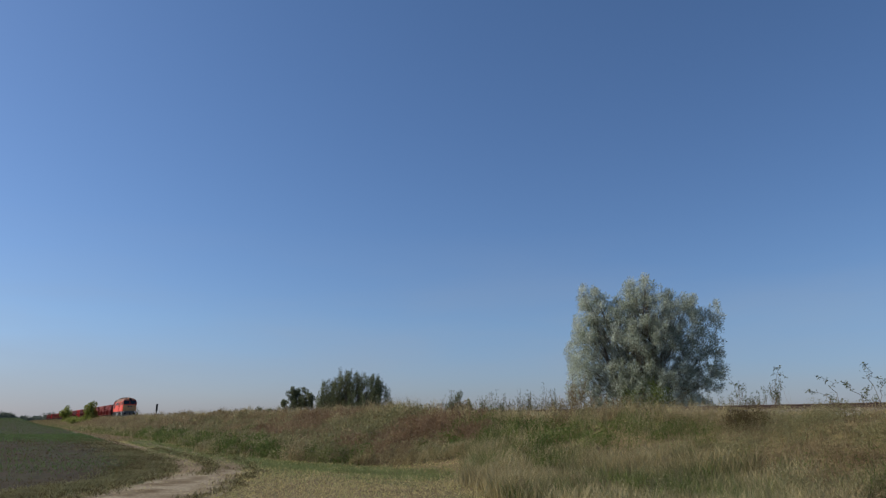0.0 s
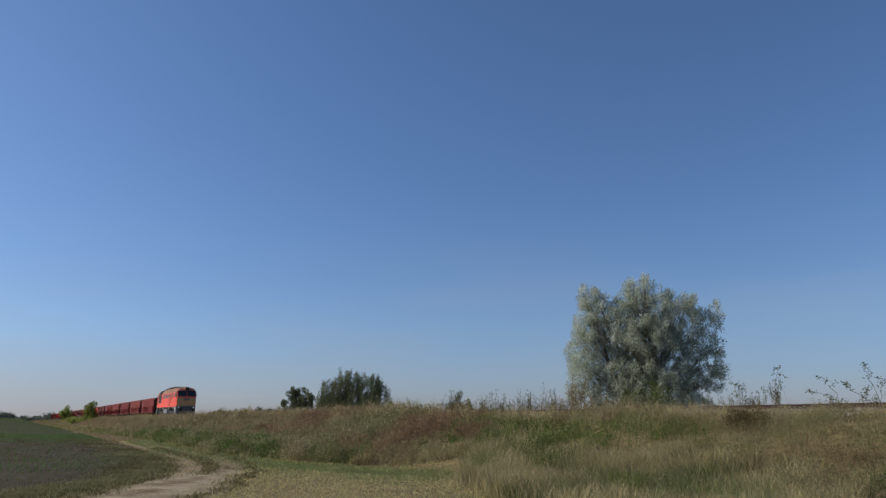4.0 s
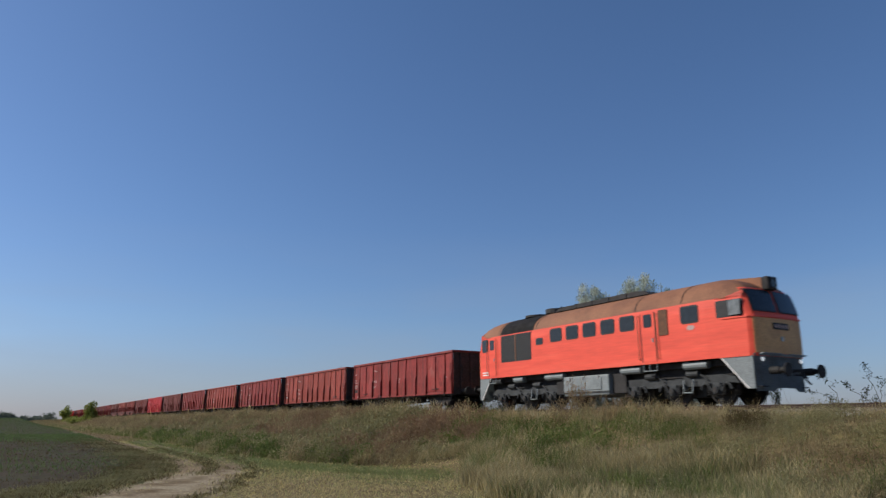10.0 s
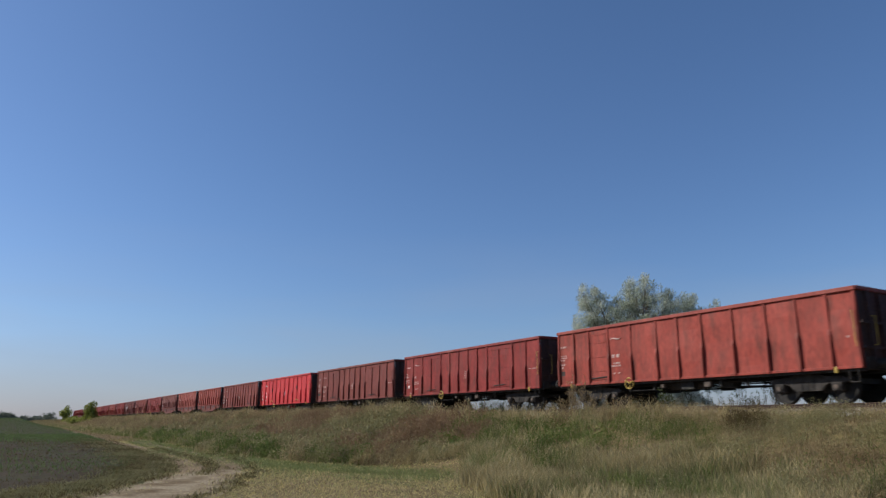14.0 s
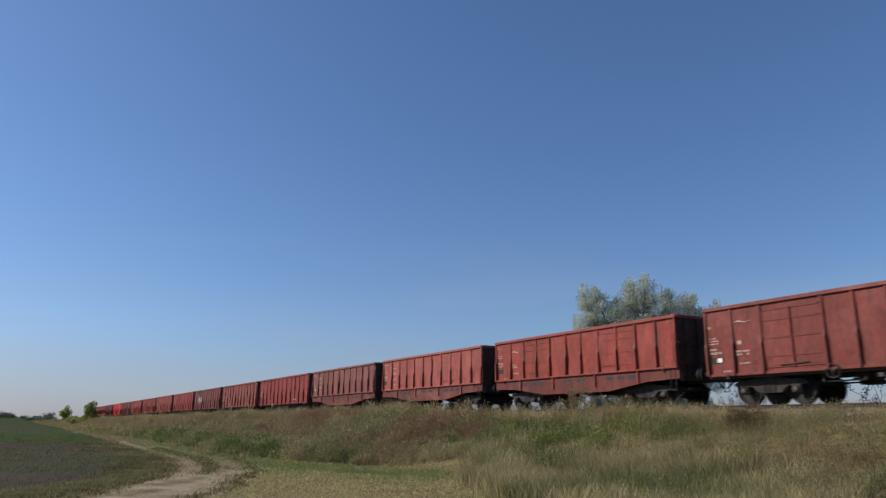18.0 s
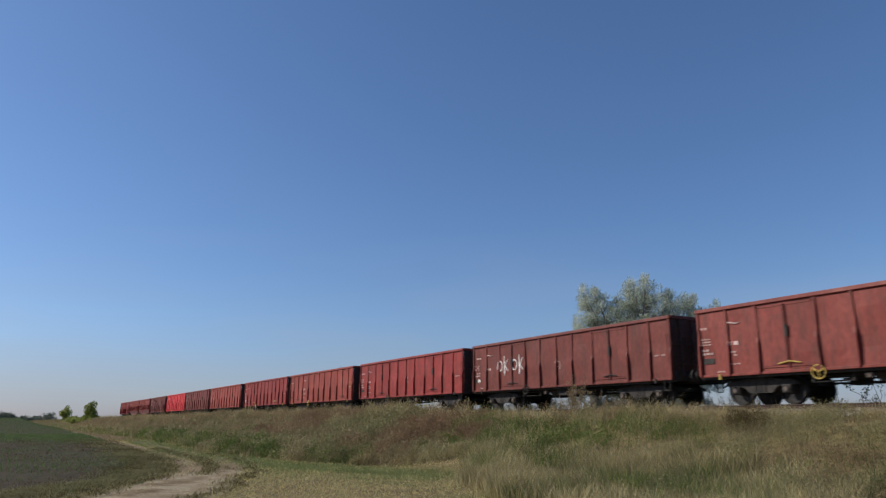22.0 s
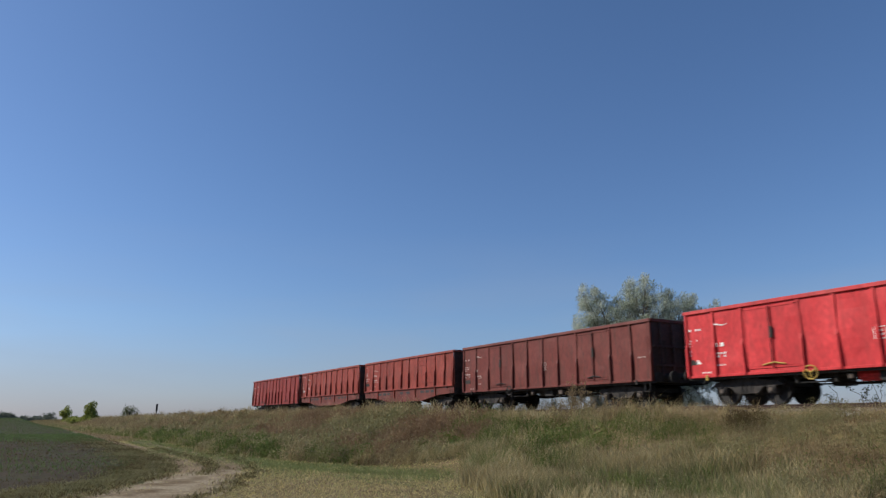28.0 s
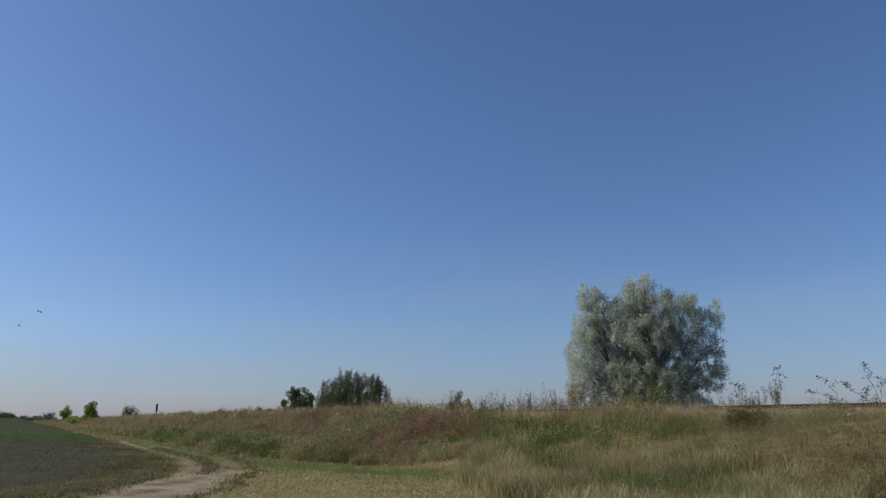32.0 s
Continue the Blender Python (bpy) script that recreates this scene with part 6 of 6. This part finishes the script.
def make_weeds():
    r = np.random.default_rng(5)
    spots = []
    # beyond the track
    for x, tall in ((-17.4, 1.1), (-16.4, 1.2), (-17.0, 1.0), (-17.7, 1.3), (-16.0, 1.3), (-18.2, 0.9), (-18.9, 0.8), (-13.9, 0.6), (-12.6, 0.7), (-12.1, 1.0), (-18.5, 1.0), (-19.3, 1.1), (-20.0, 0.9), (-20.6, 1.1), (-18.0, 0.8), (-19.6, 0.8), (-20.2, 0.9)):
        spots.append((x, 23.9 + r.uniform(-0.3, 0.6), tall * 0.95))
    for k in range(34):
        spots.append((-28.5 - 12.5 * r.uniform(), 23.8 + r.uniform(-0.2, 0.8), r.uniform(0.8, 1.5)))
    for x, tall in ((-39.4, 1.9), (-39.0, 1.7), (-38.6, 1.8), (-38.9, 1.5), (-34.6, 1.7), (-33.9, 1.5), (-31.2, 1.6), (-29.6, 1.7), (-29.0, 1.5)):
        spots.append((x, 24.0 + r.uniform(-0.2, 0.3), tall))
    for k in range(60):
        x = -28 - 29 * r.uniform() ** 1.2
        spots.append((x, 24.2 + r.uniform(-0.4, 1.0), r.uniform(0.5, 1.15)))
    for k in range(30):
        spots.append((-62 - r.uniform(0, 70), 24.3 + r.uniform(0, 1.5), r.uniform(0.7, 1.3)))
    # before the track
    for x, y, tall in ((-20.7, 18.2, 1.55), (-20.5, 18.3, 1.3), (-20.3, 18.0, 1.2), (-19.7, 18.2, 0.9), (-21.1, 18.1, 1.0), (-19.1, 18.2, 0.85), (-20.9, 18.4, 1.2), (-20.6, 18.0, 1.45), (-20.4, 18.4, 1.5), (-21.4, 18.3, 0.9), (-18.6, 18.3, 0.75), (-17.9, 18.2, 0.6), (-22.0, 18.2, 0.7)):
        spots.append((x, y, tall))
    for k, (x, y, tall) in enumerate(spots):
        z = float(height(x, y))
        near = y < TRACK_Y
        make_weed((x, y, z), tall, 100 + k, mat=M_BROWN if near else M_DARKLEAF, heads=7 if k < 17 or near else 5, label="dry brown weed on the near shoulder of the track" if near else "dry tall weed with dark seed heads beyond the track")


make_weeds()


def make_arching_weed(place, arcs, seed):
    """Leaning stems that arch over, with broad dry leaves in tufts. arcs: (reach along x, height, bend) each."""
    r = np.random.default_rng(seed)
    weed = tagged(new("arching_weed"), "tall arching weed with tufts of dry leaves beyond the track", "weed")
    weed.location = place
    st, cs = bmesh.new(), []
    for reach, tall, bend in arcs:
        pts = [Vector((reach * u ** 1.6, 0.25 * r.normal() * u, tall * (u + bend * u * (1 - u)))) for u in np.linspace(0, 1, 8)]
        limb(st, pts, 0.011, 0.004, 5)
        for p in pts[3:]:
            for _ in range(2):
                q = p + Vector((r.normal(0, 0.1), r.normal(0, 0.1), r.uniform(-0.08, 0.06)))
                rod(st, p, q, 0.003, 4)
                if r.uniform() < 0.7:
                    cs.append(tuple(q))
        cs += [tuple(pts[-1])] * 3
    tagged(part("stalk", st, M_STALK, weed), kind="stuff")
    leaf_cloud(cs, [(0.08, 0.05, 0.045)] * len(cs), 6 * len(cs), (0.075, 0.018), M_DARKLEAF, "foliage", weed, 0.3)


for k, (x, arcs) in enumerate(((-13.9, [(-0.45, 1.25, 0.6), (-0.85, 0.8, 0.6)]), (-13.1, [(-0.5, 1.0, 0.7), (0.2, 0.8, 0.4)]), (-12.6, [(-0.35, 1.6, 0.5), (0.2, 1.1, 0.4)]),
                            (-17.9, [(-0.3, 1.75, 0.1), (0.2, 1.2, 0.2)]), (-16.3, [(0.15, 1.75, 0.1), (0.3, 1.5, 0.15), (-0.2, 1.0, 0.2)]))):
    make_arching_weed((x, 23.9, float(height(x, 23.9))), arcs, 41 + k)
make_bush((-12.2, 16.6, 1.2), [(0, 0.25, 0.6, 0.34, 0.5)], 4600, M_TROD, "low dead brown shrub on the embankment", leaf=(0.13, 0.005), r=(0.12, 0.25), stems=4, thick=0.012)
slab = part("concrete_slab", boxes((-0.28, 0.28, -0.15, 0.15, -0.06, 0.06), bevel=0.015), plain("concrete", (0.5, 0.46, 0.4), 0.9, 0, 0.2))
slab.location = (-10.55, 18.4, float(height(-10.55, 18.4)) + 0.05)
slab.rotation_euler = (0, 0, radians(20))
tagged(slab, "pale weathered concrete slab lying in the grass", "slab")


def make_post(x, y, tall, board):
    p = tagged(new("track_post"), "dark slender trackside post with a board" if board else "short dark trackside post", "post")
    p.location = (x, y, float(height(x, y)))
    s = bmesh.new()
    rod(s, (0, 0, -0.2), (0, 0, tall), 0.09, 8, 0.08)
    part("pole", s, M_IRON, p)
    if board:
        part("board", boxes((-0.05, 0.05, -0.17, 0.17, tall - 1.3, tall + 0.1), bevel=0.02), M_IRON, p, "dark narrow signal board")


make_post(-150, 24.6, 3.1, True)
make_post(-141, 18.6, 1.35, False)

# the yellowing shrubs along the far track, and the tree line of the plain
make_bush((-186, 15.6, 0.5), [(0.6, 2.7, 1.3, 2.4, 1.4), (1.5, 1.0, 2.4, 1.2, 2), (-3.5, 0.9, 2.5, 0.9, 2)], 5200, M_YELLOWLEAF, "yellow-green bush at the foot of the embankment", leaf=(0.34, 0.12), r=(0.4, 0.8), stems=5)
make_bush((-262, 15.4, 0.6), [(0, 2.9, 1.6, 2.5, 1.6), (3, 1.0, 3.0, 1.2, 2)], 3600, M_YELLOWLEAF, "small yellow-green bush by the track", leaf=(0.34, 0.12), r=(0.4, 0.8), stems=4)
make_bush((-200, 26.6, 0.9), [(0, 2.4, 2.4, 1.9, 1.8), (2.6, 1.3, 1.4, 1.2, 1.2)], 3000, M_DARKLEAF, "grey-green bush beyond the track", leaf=(0.26, 0.08), r=(0.4, 0.8), stems=4)
for k in range(9):
    x = -95 - 9.5 * k
    make_bush((x, 25.0 + (k % 3) * 0.8, 1.4), [(0, 0.7 + 0.3 * (k % 2), 1.6, 0.6, 1.2)], 700, M_BROWN, "brown scrub along the track", leaf=(0.22, 0.06), r=(0.25, 0.5), stems=3)


def far_tree(x, y, wide, tall, seed, z=0.0):
    t = make_tree("far_tree", (x, y, z), clumpy([(0, tall * 0.6, wide, tall * 0.4, wide), (wide * 0.5, tall * 0.4, wide * 0.8, tall * 0.3, wide * 0.8)], 7, 0, wide * 0.3, wide * 0.55), 900, (wide * 0.22, wide * 0.08), M_FARLEAF, "distant grey-green tree on the plain", "tree", stems=3, thick=0.25, droop=0)
    t["group"] = "distant tree line"


r_far = np.random.default_rng(9)
for k in range(16):
    y = -18 + 3.1 * k + r_far.uniform(-1, 1)
    far_tree(-760 + r_far.uniform(-40, 40), y, r_far.uniform(2.5, 5), r_far.uniform(5, 10), k)
far_tree(-620, 26.5, 2.8, 10.5, 50)
far_tree(-560, 33.0, 2.2, 6, 51)
far_tree(-560, 46.0, 3.5, 8, 52)
for k in range(10):
    far_tree(-820, 40 + k * 11, 3.5, r_far.uniform(3, 6), 60 + k)


def make_bird(seed):
    b = tagged(new("bird"), "small dark bird in flight", "bird", "birds in the sky")
    body = bmesh.new()
    rod(body, (-0.14, 0, 0), (0.02, 0, 0.01), 0.02, 8, 0.055)
    rod(body, (0.02, 0, 0.01), (0.17, 0, 0.0), 0.055, 8, 0.02)
    part("body", body, M_SOOT, b)
    for s in (-1, 1):
        part("wing", wing_mesh(s), M_SOOT, b)
    b.scale = (0.6, 0.6, 0.6)
    return b


def wing_mesh(s):
    bm = bmesh.new()
    pts = [(0.08, 0.03, 0.02), (-0.07, 0.03, 0.02), (-0.09, 0.22, 0.09), (-0.12, 0.42, 0.08), (-0.02, 0.3, 0.1), (0.06, 0.2, 0.09)]
    v = [bm.verts.new((x, s * y, z)) for x, y, z in pts]
    bm.faces.new(v if s > 0 else v[::-1])
    bmesh.ops.solidify(bm, geom=bm.faces[:], thickness=0.012)
    return bm


def travel(t):
    """Way of the train from its place at 15 s: it gathers speed until 9.6 s and then runs evenly."""
    return SPEED * (t - 15) + 11.6 * max(0.0, 1 - t / 9.6) ** 2


def motions():
    for thing, x15 in TRAIN:
        walk(thing, [(k * 0.8, pose(x15 + travel(k * 0.8), TRACK_Y, RAIL_Z)) for k in range(41)])
    for k, (x, y, z) in enumerate(((-59.47, 0.87, 9.42), (-59.48, 1.06, 9.36), (-59.62, -0.17, 8.29))):
        bird = make_bird(k)
        walk(bird, [(t, pose(x, y - 9.0 * (32 - t), z - 0.12 * (32 - t), 0, 0, 90)) for t in (0, 16, 32)])
    # wheels roll; wheelsets that stand alike in their bogies share one set of keys
    for (kind, q), wheels in WHEELS.items():
        radius = 0.52 if kind == "loco" else 0.46
        first = wheels[0]
        walk(first, [(t / 30, Matrix.Translation((q, 0, radius)) @ Matrix.Rotation((travel(t / 30) - travel(0)) / radius, 4, "Y")) for t in range(0, 961)])
        for w in wheels[1:]:
            w.rotation_mode = "QUATERNION"
            data = w.animation_data_create()
            data.action = first.animation_data.action
            data.action_slot = first.animation_data.action_slot


motions()
